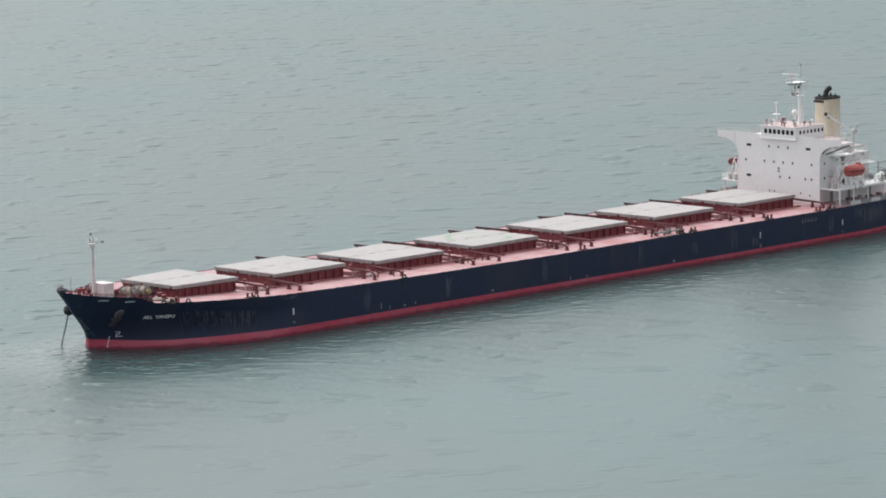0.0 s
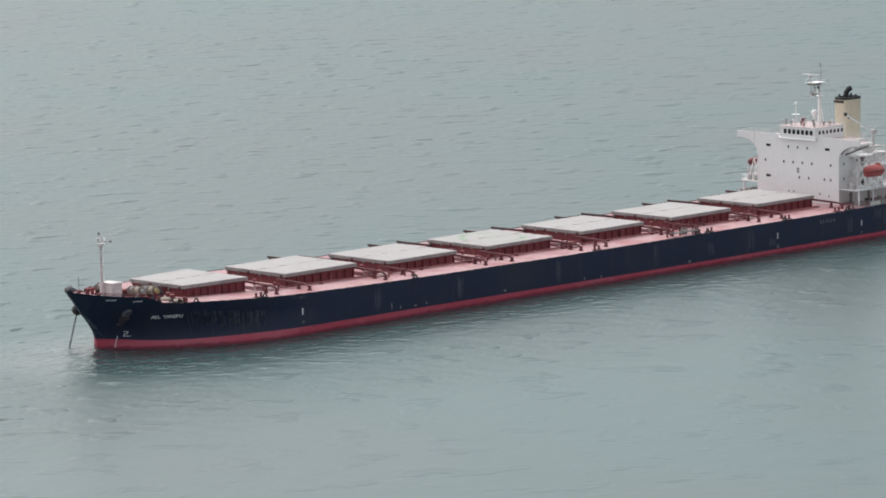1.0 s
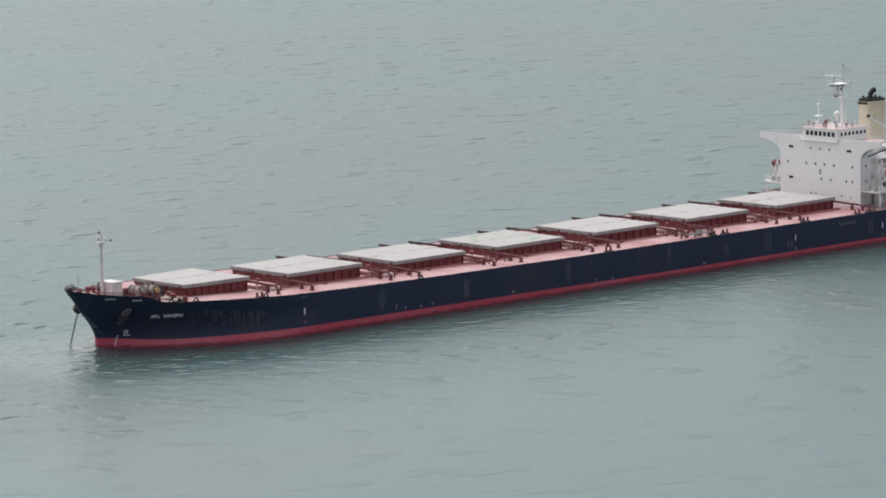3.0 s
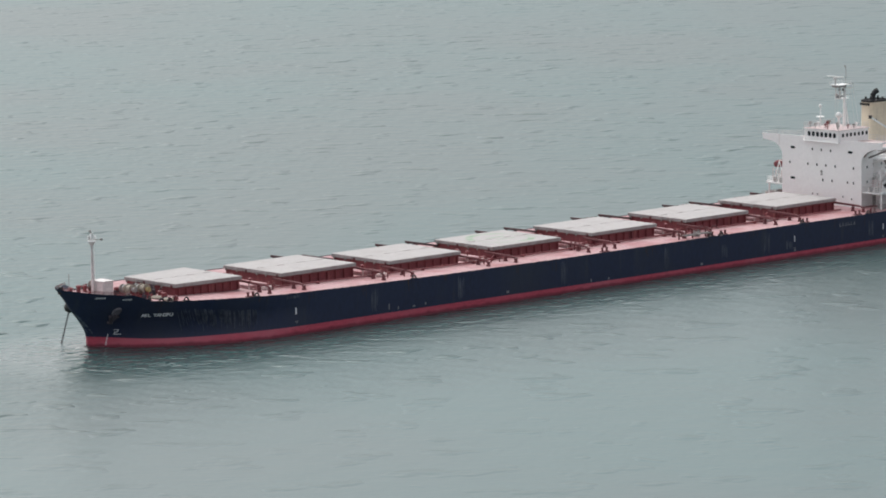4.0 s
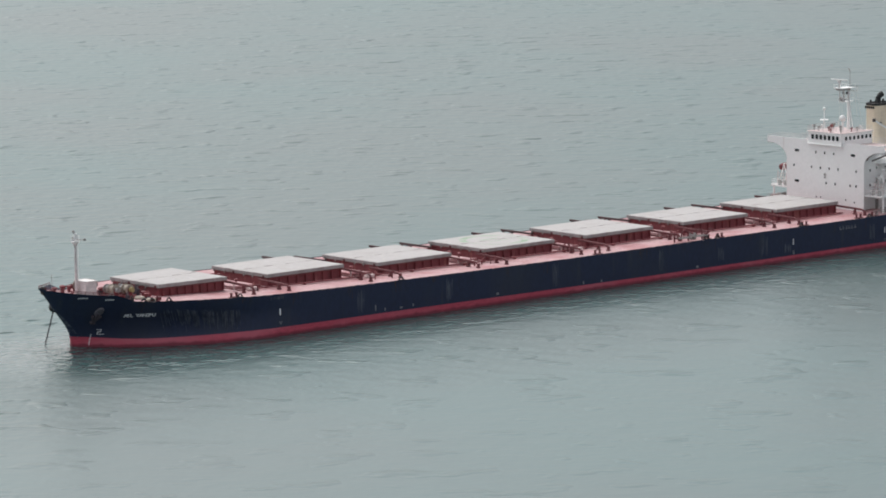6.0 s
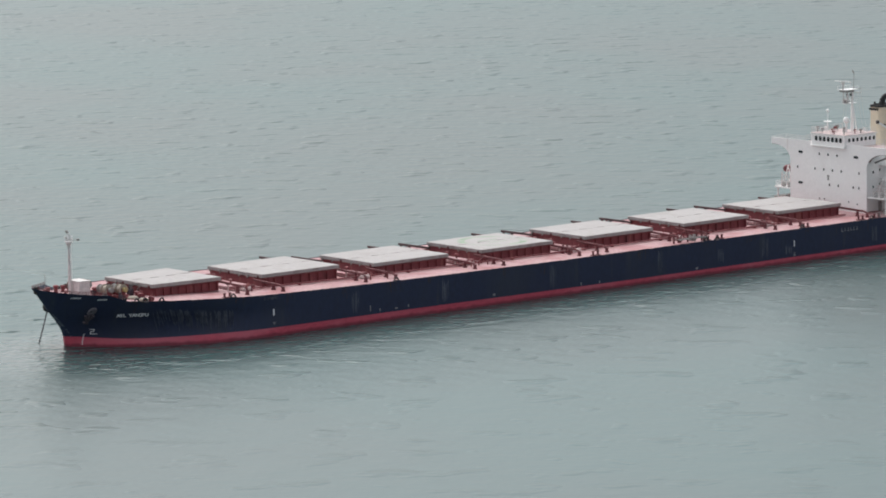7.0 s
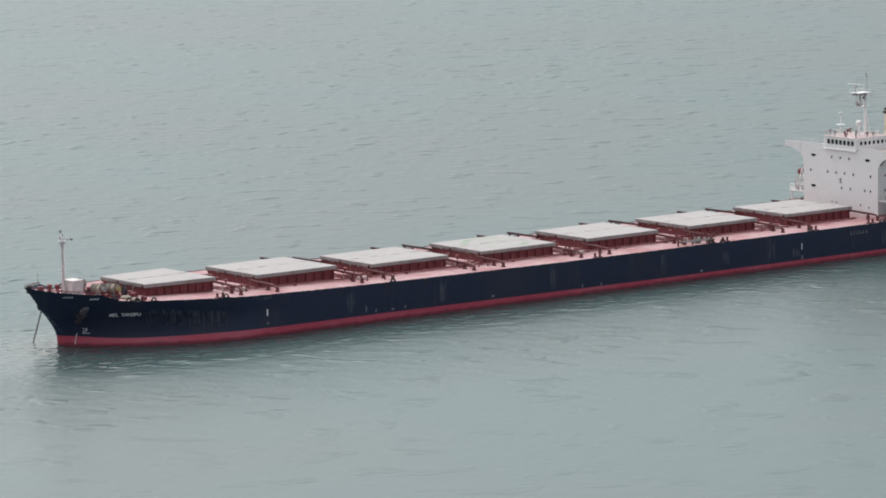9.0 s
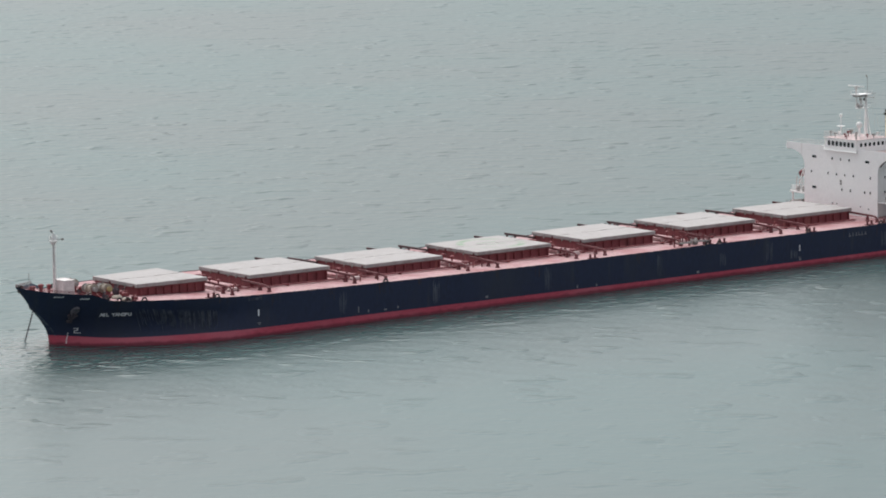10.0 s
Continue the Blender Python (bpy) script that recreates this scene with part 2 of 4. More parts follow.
# ---- ship: lines of the hull ----
HALF = 16.13
STEM = [(-5, 6.7), (-0.1, 6.35), (0.84, 6.27), (1.96, 6.0), (3.1, 5.42), (4.44, 4.45), (6.14, 3.0), (7.8, 1.9), (9.0, 0.95), (10.15, 0.0)]
SHEER = [(-1, 10.25), (0, 10.15), (0.6, 9.92), (2.2, 9.62), (4.2, 9.32), (6.2, 9.12), (8.2, 8.97), (9.6, 8.98), (10.0, 8.85), (10.6, 8.35), (11.4, 7.92), (13.4, 7.69), (18.6, 7.56), (23.2, 7.44), (28.6, 7.24), (37, 6.98), (50, 6.73), (64, 6.5), (100, 6.2), (180, 6.12), (200, 6.3), (222, 6.7)]
BOOT_TOP = [(0, 1.7), (8, 1.65), (12, 1.37), (15.6, 1.3), (20, 1.37), (24, 1.43), (29, 1.46), (37, 1.42), (50, 1.38), (64, 1.35), (120, 1.05), (222, 1.0)]
ship = tagged(new("bulk_carrier"), "navy blue bulk carrier with seven closed white hatches, at anchor", "ship")


def half_breadth(x, z):
    """The hull's half breadth at a place along it and a height."""
    k = min(max(z / 9.5, -0.4), 1.1)
    stem = lerp_rows(STEM, z)
    # the bow is blunt at the waterline and flares above it
    run = 44 - 9 * k - 14 * max(0, 1 - max(k, 0) / 0.5) ** 1.3
    u = min(max((x - stem) / run, 0), 1)
    b = HALF * (1 - (1 - u) ** (2.2 + 0.4 * k)) ** (0.84 - 0.04 * k)
    if x > 188:
        w = (x - 188) / 32
        b *= 1 - w ** 2.4 * (0.34 + 0.5 * (1 - min(max(z / 6.5, 0), 1)))
    return b


def build_hull():
    bm = bmesh.new()
    ss = [0, .004, .012, .025, .045, .07, .1, .14, .18, .23, .28, .34, .4, .48, .56, .64, .74, .86, 1.0]
    aft = list(np.arange(50, 186, 5.0)) + list(np.arange(187, 220.5, 1.5))
    heights = [-4.0, -1.0, 0.0, 0.0, None] + [None] * 12
    grid = []
    for j, h in enumerate(heights):
        row = []
        for s in ss + aft:
            x = s if s > 1.5 else 0
            z = h
            for _ in range(6):
                low = lerp_rows(BOOT_TOP, x)
                if j == 3:
                    z = low * 0.6
                if h is None:
                    z = low + (lerp_rows(SHEER, x) - low) * (j - 4) / 12
                if s <= 1.0:
                    st = lerp_rows(STEM, z)
                    x = st + s * (45 - st)
            row.append((x, -half_breadth(x, z), z))
        grid.append(row)
    top = grid[-1]
    for side in (1, -1):
        vv = [[bm.verts.new((x, y * side, z)) for x, y, z in row] for row in grid]
        for j in range(len(vv) - 1):
            for i in range(len(vv[0]) - 1):
                f = bm.faces.new((vv[j][i], vv[j][i + 1], vv[j + 1][i + 1], vv[j + 1][i]))
                f.smooth = True
                f.material_index = 1 if j < 4 else 0
        if side == 1:
            first = vv
    for j in range(len(grid) - 1):
        f = bm.faces.new((first[j][-1], first[j + 1][-1], vv[j + 1][-1], vv[j][-1]))
        f.material_index = 1 if j < 4 else 0
    for i in range(len(grid[0]) - 1):
        bm.faces.new((first[0][i], vv[0][i], vv[0][i + 1], first[0][i + 1])).material_index = 1
    bmesh.ops.remove_doubles(bm, verts=bm.verts[:], dist=0.002)
    return part("hull", bm, [NAVY, BOOTRED], ship, "navy blue hull with rust scuffs and a red waterline band"), top


hull, TOP = build_hull()


def deck_height(x):
    return lerp_rows([(-1, 9.45), (0, 9.35), (5.6, 8.65), (8.8, 8.25), (10.5, 7.85), (13, 7.56), (18.6, 7.45), (24, 7.32), (37, 6.88), (50, 6.63), (64, 6.4), (100, 6.1), (180, 6.02), (200, 6.2), (222, 6.6)], x)


def build_deck():
    bm = bmesh.new()
    rows = []
    for x in [0.9] + list(np.arange(1.5, 46, 1.5)) + list(np.arange(50, 219.5, 4.0)) + [219.5]:
        z = deck_height(x)
        b = half_breadth(x, z) - 0.04
        rows.append([bm.verts.new((x, b * k, z)) for k in (-1, -0.7, -0.35, 0, 0.35, 0.7, 1)])
    for p, q in zip(rows, rows[1:]):
        for i in range(6):
            bm.faces.new((p[i], q[i], q[i + 1], p[i + 1])).smooth = True
    return part("deck", bm, DECK, ship, "faded pinkish red steel deck")


build_deck()


# ---- hatches ----
HATCH_Z = 8.25
def build_hatch(x0, x1, hw0, hw1, ztop, fore_rail=True):
    """Coaming with stays, two side-rolling cover panels and their rails."""
    deck = deck_height((x0 + x1) / 2)
    bm = bmesh.new()
    i = 0.35
    corners = [(x0 + i, -hw0 + i), (x1 - i, -hw1 + i), (x1 - i, hw1 - i), (x0 + i, hw0 - i)]
    for a, b in zip(corners, corners[1:] + corners[:1]):
        beam(bm, (*a, (deck + ztop - 0.55) / 2), (*b, (deck + ztop - 0.55) / 2), 0.16, ztop - 0.55 - deck + 0.2)
        beam(bm, (*a, ztop - 0.75), (*b, ztop - 0.75), 0.7, 0.1)
    n = 9
    for k in range(n):
        x = x0 + 0.8 + (x1 - x0 - 1.6) * k / (n - 1)
        w = hw0 + (hw1 - hw0) * (x - x0) / (x1 - x0)
        for s in (-1, 1):
            box(bm, x - 0.06, x + 0.06, min(s * (w - 0.3), s * (w + 0.12)), max(s * (w - 0.3), s * (w + 0.12)), deck, ztop - 0.78)
    coaming = part("hatch_coaming", bm, COAM, ship, "dark red steel hatch coaming with stays")
    cover = new("hatch_cover")
    cover.parent = ship
    tagged(cover, "closed off-white side-rolling hatch cover")
    for s in (-1, 1):
        bm = bmesh.new()
        lo = [(x0, 0.02 * s), (x1, 0.02 * s), (x1, s * hw1), (x0, s * hw0)]
        bot = [bm.verts.new((x, y, ztop - 0.6)) for x, y in lo]
        mid = [bm.verts.new((x, y, ztop - 0.06)) for x, y in lo]
        cx, cy = (x0 + x1) / 2, s * (hw0 + hw1) / 4
        up = [bm.verts.new((x + math.copysign(0.12, cx - x), y + math.copysign(0.03 if abs(y) < 1 else 0.12, cy - y), ztop)) for x, y in lo]
        for p, q in ((bot, mid), (mid, up)):
            for k in range(4):
                bm.faces.new((p[k], p[(k + 1) % 4], q[(k + 1) % 4], q[k])).material_index = 1
        bm.faces.new(up)
        bm.faces.new(bot[::-1])
        part("panel", bm, [COVER, EDGE], cover)
    # seal strips over the joint and lifting lugs
    for k in range(4):
        bm = bmesh.new()
        xa = x0 + 1.2 + (x1 - x0 - 3.4) * k / 3
        box(bm, xa, xa + 1.5, -0.14, 0.14, ztop - 0.02, ztop + 0.05)
        part("joint_strip", bm, EDGE, cover)
    for k in range(6):
        y = (-0.86 + 0.344 * k) * hw0 + 0.25 * (k % 2)
        bm = bmesh.new()
        box(bm, x0 - 0.1, x0 + 0.02, y - 0.22, y + 0.22, ztop - 0.75, ztop - 0.28, 0.03)
        box(bm, x0 - 0.16, x0 - 0.1, y - 0.1, y + 0.1, ztop - 0.9, ztop - 0.4, 0.02)
        part("wedge_bracket", bm, GREY if k % 3 else RAIL, cover)
    for s in (-1, 1):
        bm = bmesh.new()
        box(bm, x0 - 0.12, x0 - 0.01, s * 2.2 - 0.3, s * 2.2 + 0.3, ztop - 0.5, ztop - 0.1, 0.03)
        part("cleat", bm, EDGE, cover)
    for s in (-1, 1):
        for x, w in ((x0 - 0.6, hw0), (x1 + 0.5, hw1)):
            if x < x0 and not fore_rail:
                continue
            bm = bmesh.new()
            end = 13.7
            z = ztop - 0.95
            d = deck_height(x) - 0.05
            if s > 0 and x < 45:
                continue
            if s > 0:
                # on the far side the rail ends as a straight girder over its legs
                end = (14.2 if x < x0 else 14.85)
                beam(bm, (x, w - 1.5, z), (x, end, z - 0.05), 0.34, 0.36)
                for y in (end - 0.6, end - 2.9):
                    beam(bm, (x, y, d), (x, y, z - 0.15), 0.28, 0.28)
                    lathe(bm, [(0.42, 0), (0.4, 0.15), (0.24, 0.4)], (x, y, d), 8)
                part("cover_rail", bm, OILY, ship, "dark rusty straight rail on two legs")
                continue
            # the outer end bends down to its foot
            bend = [(w - 1.5, z), (end - 1.1, z - 0.2), (end - 0.5, z - 0.3), (end - 0.12, z - 0.55), (end, z - 0.95), (end - 0.05, d)]
            for (ya, za), (yb, zb) in zip(bend, bend[1:]):
                tube(bm, (x, s * ya, za), (x, s * yb, zb), 0.18, n=8)
            beam(bm, (x, s * (w - 1.5), z), (x, s * (end - 1.1), z - 0.2), 0.3, 0.34)
            beam(bm, (x, s * (end - 2.6), d), (x, s * (end - 2.6), z - 0.1), 0.26, 0.26)
            for y in (end - 0.05, end - 2.6):
                lathe(bm, [(0.42, 0), (0.4, 0.15), (0.24, 0.5), (0.33, 0.62), (0.3, 0.8), (0.2, 0.85)], (x, s * y, d), 8)
            part("cover_rail", bm, RAIL, ship, "rusty red side rail on two legs")
    return coaming


PITCH = 24.53
hatches = [(19.4, 33.0, 6.5, 7.36, HATCH_Z + 1.18)]
for k in range(6):
    hatches.append((41.64 + PITCH * k, 58.44 + PITCH * k, 7.36, 7.36, HATCH_Z + (0.65, 0.1, 0, 0, 0, 0)[k]))
for h in hatches:
    build_hatch(*h, fore_rail=h is not hatches[0])


# ---- accommodation house ----
FRONT = 185.3
WIN_MESH = {}


def window(parent, x, y, z, w, h, face="front", name="window"):
    """A framed pane; the frame stands 5 cm proud, the pane lies 3 cm back in it."""
    key = (round(w, 2), round(h, 2))
    if key not in WIN_MESH:
        bm = bmesh.new()
        t, n = 0.06, 20

        def outline(e, x):
            # rounded corners
            out = []
            for i in range(n):
                a = math.tau * (i + 0.5) / n
                c, q = math.cos(a), math.sin(a)
                out.append((x, (w / 2 + e) * math.copysign(abs(c) ** 0.5, c), (h / 2 + e) * math.copysign(abs(q) ** 0.5, q)))
            return out
        rings = [[bm.verts.new(p) for p in outline(e, x)] for e, x in ((t, 0.02), (t, -0.05), (0, -0.05), (0, 0.02))]
        for p, q in zip(rings, rings[1:]):
            for i in range(n):
                bm.faces.new((p[i], p[(i + 1) % n], q[(i + 1) % n], q[i]))
        fr = mesh_of("window_frame", bm, WHITE)
        bm = bmesh.new()
        rings = [[bm.verts.new(p) for p in outline(0.003, x)] for x in (-0.02, 0.015)]
        bm.faces.new(rings[0])
        for i in range(n):
            bm.faces.new((rings[0][i], rings[0][(i + 1) % n], rings[1][(i + 1) % n], rings[1][i]))
        WIN_MESH[key] = (fr, mesh_of("pane", bm, GLASS))
    fr, pn = WIN_MESH[key]
    turn = {"front": 0, "port": 90, "starboard": -90}[face]
    f = shared(name, fr, parent, pose(x, y, z, 0, 0, turn))
    shared("pane", pn, f, Matrix.Identity(4))
    return f


def railing(name, pts, parent, h=1.05, step=1.6, material=None, bars=3, r=0.035):
    bm = bmesh.new()
    for a, b in zip(pts, pts[1:]):
        a, b = Vector(a), Vector(b)
        n = max(1, round((b - a).length / step))
        for k in range(n + 1):
            p = a.lerp(b, k / n)
            tube(bm, p, p + Vector((0, 0, h)), r, n=5)
        for k in range(1, bars + 1):
            up = Vector((0, 0, h * k / bars))
            tube(bm, a + up, b + up, r, n=5)
    return part(name, bm, material or WHITE, parent)


def build_house():
    # front block with the curved brackets that carry the bridge wings
    bm = bmesh.new()
    arc = []
    for k in range(9):
        a = radians(90 * k / 8)
        arc.append((-9.95 - 4.3 * (1 - math.cos(a)), 14.7 + 2.75 * math.sin(a)))
    side = [(-9.95, 5.9)] + arc + [(-15.05, 17.5), (-15.05, 18.02)]
    prof = side + [(-y, z) for y, z in side[::-1]]
    a = [bm.verts.new((FRONT, y, z)) for y, z in prof]
    b = [bm.verts.new((FRONT + 0.22, y, z)) for y, z in prof]
    bm.faces.new(a), bm.faces.new(b[::-1])
    for i in range(len(prof)):
        j = (i + 1) % len(prof)
        bm.faces.new((a[i], a[j], b[j], b[i]))
    part("house_front", bm, WHITE, ship, "flat white front wall flaring into bridge wings")
    # grey strips stand in for the shaded lower edge of each wing bracket
    for s in (-1, 1):
        bm = bmesh.new()
        edge = arc[2:] + [(-15.0, 17.42)]
        for (ya, za), (yb, zb) in zip(edge, edge[1:]):
            beam(bm, (FRONT + 0.4, -s * ya, za - 0.02), (FRONT + 0.4, -s * yb, zb - 0.02), 0.45, 0.12)
        part("wing_bracket_shade", bm, GREY, ship, "grey strip added for the shade along the wing bracket edge")
    bm = bmesh.new()
    box(bm, FRONT + 0.22, 190.4, -8.5, 8.5, 5.9, 17.7, 0.05)
    box(bm, 190.4, 193.6, -7.0, 7.0, 5.9, 17.7, 0.05)
    box(bm, 193.6, 196.5, -7.0, 7.0, 5.9, 15.2, 0.05)
    part("accommodation_block", bm, WHITE, ship, "white painted deckhouse of four storeys")
    bm = bmesh.new()
    box(bm, 196.5, 206.5, -5.6, 5.6, 5.9, 14.2, 0.05)
    box(bm, 197.6, 205.0, -3.2, 3.2, 14.2, 15.8, 0.05)
    # the casing's shade is put into its colour: a duller white
    part("engine_casing", bm, DULL, ship)
    bm = bmesh.new()
    box(bm, 190.4, 206.5, -9.9, 9.9, 5.9, 8.95, 0.03)
    part("lower_house", bm, WHITE, ship)
    # bridge deck with wings, its bulwark and the wheelhouse
    bm = bmesh.new()
    box(bm, FRONT + 0.22, 193.9, -9.9, 9.9, 17.7, 18.0)
    box(bm, FRONT + 0.22, 189.4, -15.05, -9.9, 17.7, 18.0)
    box(bm, FRONT + 0.22, 189.4, 9.9, 15.05, 17.7, 18.0)
    bridge = part("bridge_deck", bm, WHITE, ship)
    bm = bmesh.new()
    box(bm, FRONT + 0.3, 193.7, -9.7, 9.7, 17.98, 18.02)
    box(bm, FRONT + 0.3, 189.2, -14.8, -9.7, 17.98, 18.02)
    box(bm, FRONT + 0.3, 189.2, 9.7, 14.8, 17.98, 18.02)
    part("deck_covering", bm, ROOF, bridge, "faded pink deck paint")
    for s in (-1, 1):
        bm = bmesh.new()
        y0, y1 = sorted((s * 4.5, s * 15.05))
        box(bm, FRONT, FRONT + 0.12, y0, y1, 18.02, 18.72, 0.02)
        part("wing_bulwark", bm, WHITE, ship)
        railing("wing_rail", [(FRONT + 0.2, s * 15.0, 18.0), (189.35, s * 15.0, 18.0), (189.35, s * 10.2, 18.0)], ship, 0.9, material=DULL, r=0.028)
    bm = bmesh.new()
    box(bm, FRONT - 0.35, 193.6, -4.6, 4.1, 18.0, 20.25, 0.06)
    box(bm, FRONT - 0.55, 193.8, -4.8, 4.3, 20.25, 20.4, 0.05)
    box(bm, FRONT - 0.6, FRONT + 0.02, -4.6, 4.3, 17.95, 18.08, 0.03)
    wheelhouse = part("wheelhouse", bm, WHITE, ship, "white wheelhouse with a band of dark windows")
    bm = bmesh.new()
    box(bm, FRONT - 0.5, 193.7, -4.7, 4.2, 20.4, 20.46)
    part("roof_deck", bm, ROOF, wheelhouse, "faded pink roof deck")
    for k in range(7):
        window(wheelhouse, FRONT - 0.37, 2.78 - 1.06 * k, 19.42, 0.76, 0.92)
    for k in range(7):
        window(wheelhouse, FRONT + 0.85 + 1.13 * k, -4.62, 19.45, 0.66, 0.72, "port")
        window(wheelhouse, FRONT + 0.85 + 1.13 * k, 4.12, 19.45, 0.66, 0.72, "starboard")
    # front windows, row by row
    for y in (2.3, 0.02, -2.3):
        window(ship, FRONT, y, 16.43, 0.36, 0.5)
    for y in (7.98, 3.42, 1.13, -1.13, -3.44, -8.02):
        window(ship, FRONT, y, 13.52, 0.36, 0.5)
    for y in (-0.37, -2.68, -6.53, -8.02):
        window(ship, FRONT, y, 10.7, 0.36, 0.5)
    for y, z in ((7.23, 16.43), (-7.2, 16.5), (7.23, 10.56)):
        window(ship, FRONT, y, z, 1.2, 0.5, name="vent_opening")
    for y, z in ((-5.4, 7.9), (-7.6, 7.6), (1.0, 7.9), (2.2, 7.9)):
        window(ship, FRONT, y, z, 0.3, 0.34)
    for x in (188.6,):
        for z in (10.7, 13.52):
            window(ship, x, -8.52, z, 0.36, 0.5, "port")
    for x in (192.0, 194.5):
        for z in (10.9, 13.6):
            window(ship, x, -7.02, z, 0.36, 0.5, "port")
    # round badge and lamp bracket on the front
    bm = bmesh.new()
    lathe(bm, [(0.28, 0), (0.28, 0.08), (0.18, 0.1)], (FRONT - 0.1, -0.05, 12.3), 12, "X")
    box(bm, FRONT - 0.12, FRONT + 0.01, -0.25, 0.15, 11.6, 11.95)
    part("wall_lamp", bm, GREY, ship)
    # boat decks on both sides
    for s in (-1, 1):
        bm = bmesh.new()
        y0, y1 = sorted((s * 9.9, s * 14.4))
        box(bm, 185.6, 206.5, y0, y1, 8.95, 9.2, 0.03)
        box(bm, 185.6, 206.5, *sorted((s * 14.4, s * 14.3)), 9.2, 9.4)
        part("boat_deck", bm, WHITE, ship)
        for x in (186.2, 190.5, 195, 200, 205.5):
            bm = bmesh.new()
            tube(bm, (x, s * 14.1, 5.95), (x, s * 14.1, 8.96), 0.16)
            part("deck_post", bm, WHITE, ship)
        railing("boat_deck_rail", [(185.7, s * 10.1, 9.2), (185.7, s * 14.2, 9.2), (206.4, s * 14.2, 9.2)], ship)
        railing("side_rail", [(186, s * 15.85, 6.1), (199, s * 15.6, 6.2), (206, s * 14.9, 6.3), (214, s * 13.2, 6.45), (219, s * 11.6, 6.55)], ship, material=GREY)
        for k in range(5):
            x = 187.2 + 3.2 * k
            bm = bmesh.new()
            for q in range(6):
                xa, xb = x + 0.5 * q, x + 0.5 * q + 0.5
                ya, yb = (s * (half_breadth(v, 6.3) - 0.08) for v in (xa, xb))
                beam(bm, (xa, ya, 6.62), (xb, yb, 6.62), 0.08, 0.75)
            part("bulwark_plate", bm, GREY if k % 2 else DULL, ship)
        # light frames and ladders round the lifeboat
        bm = bmesh.new()
        for x in (187.0, 188.4):
            beam(bm, (x, s * 11.0, 9.2), (x + 0.4, s * 12.6, 13.2), 0.14, 0.14)
            beam(bm, (x + 0.4, s * 12.6, 13.2), (x + 0.4, s * 13.9, 9.3), 0.14, 0.14)
        beam(bm, (187.2, s * 11.8, 11.2), (188.6, s * 11.8, 11.2), 0.12, 0.12)
        beam(bm, (187.4, s * 12.6, 13.2), (188.8, s * 12.6, 13.2), 0.12, 0.12)
        part("boat_frame", bm, WHITE, ship)
        # lattice of reddish ladders and stays before the boat
        bm = bmesh.new()
        for k in range(4):
            beam(bm, (186.6, s * (11.2 + 0.8 * k), 9.15), (186.9, s * (11.6 + 0.7 * k), 11.4 + 0.5 * (k % 2)), 0.1, 0.1)
            beam(bm, (186.7, s * 11.0, 9.7 + 0.55 * k), (186.7, s * 13.8, 9.6 + 0.6 * k), 0.07, 0.07)
        part("boat_ladder", bm, ROOF, ship, "faded pink ladder and stays")
        for x, y in ((186.4, 11.2), (186.5, 12.8)):
            bm = bmesh.new()
            lathe(bm, [(0.38, 0), (0.42, 0.2), (0.42, 0.9), (0.3, 1.05)], (x, s * y, 9.18), 12)
            tagged(new("life_raft", mesh_of("life_raft", bm, GREY)), "grey life raft canister standing on the boat deck", "life raft", "life rafts")
    # funnel
    bm = bmesh.new()
    L, W, n = 2.65, 1.65, 28

    def loop(z, k=1.0):
        out = []
        for i in range(n):
            a = i * math.tau / n
            c, q = math.cos(a), math.sin(a)
            out.append(bm.verts.new((200.6 + k * L * math.copysign(abs(c) ** 0.55, c), k * W * math.copysign(abs(q) ** 0.55, q), z)))
        return out

    rings = [loop(14.1), loop(17.0), loop(24.5), loop(24.52, 1.03), loop(24.95, 1.03), loop(24.98, 0.92), loop(24.7, 0.9)]
    for j, (p, q) in enumerate(zip(rings, rings[1:])):
        for i in range(n):
            f = bm.faces.new((p[i], p[(i + 1) % n], q[(i + 1) % n], q[i]))
            f.smooth, f.material_index = j < 2, 1 if j > 2 else 0
    bm.faces.new(rings[-1]).material_index = 1
    funnel = part("funnel", bm, [CREAM, BLACK], ship, "cream funnel with a sooty black top")
    bm = bmesh.new()
    pts = [(200.3, 0.2, 24.6), (200.3, 0.2, 25.5), (200.45, 0.1, 26.0), (200.8, -0.1, 26.4), (201.2, -0.3, 26.6)]
    for a, b in zip(pts, pts[1:]):
        tube(bm, a, b, 0.52, n=14)
    part("exhaust_pipe", bm, BLACK, funnel, "black bent exhaust pipe")
    for x, y, h in ((198.9, 0.7, 25.5), (199.0, -0.7, 25.4), (202.1, 0.4, 25.5), (202.3, -0.6, 25.3), (201.6, 0.8, 25.5)):
        bm = bmesh.new()
        tube(bm, (x, y, 24.6), (x, y, h), 0.2)
        part("exhaust_pipe", bm, BLACK, funnel)
    for k in range(5):
        bm = bmesh.new()
        box(bm, 197.86, 197.98, -1.1 + 0.5 * k, -0.7 + 0.5 * k, 23.9, 24.35, 0.02)
        part("louvre", bm, BLACK, funnel)
    bm = bmesh.new()
    for y in (-1.55,):
        tube(bm, (199.0, y - 0.3, 21.1), (199.0, y + 0.1, 21.1), 0.25, n=10)
    part("horn", bm, DARK, funnel)
    # radar mast
    bm = bmesh.new()
    tube(bm, (191.9, 0, 20.4), (191.9, 0, 28.5), 0.36, 0.25, 12)
    tube(bm, (193.1, 0, 20.4), (192.1, 0, 25.5), 0.09)
    tube(bm, (191.5, -0.6, 20.4), (191.8, -0.2, 25.5), 0.07)
    mast = part("radar_mast", bm, WHITE, ship, "pale radar mast with scanners and platforms")
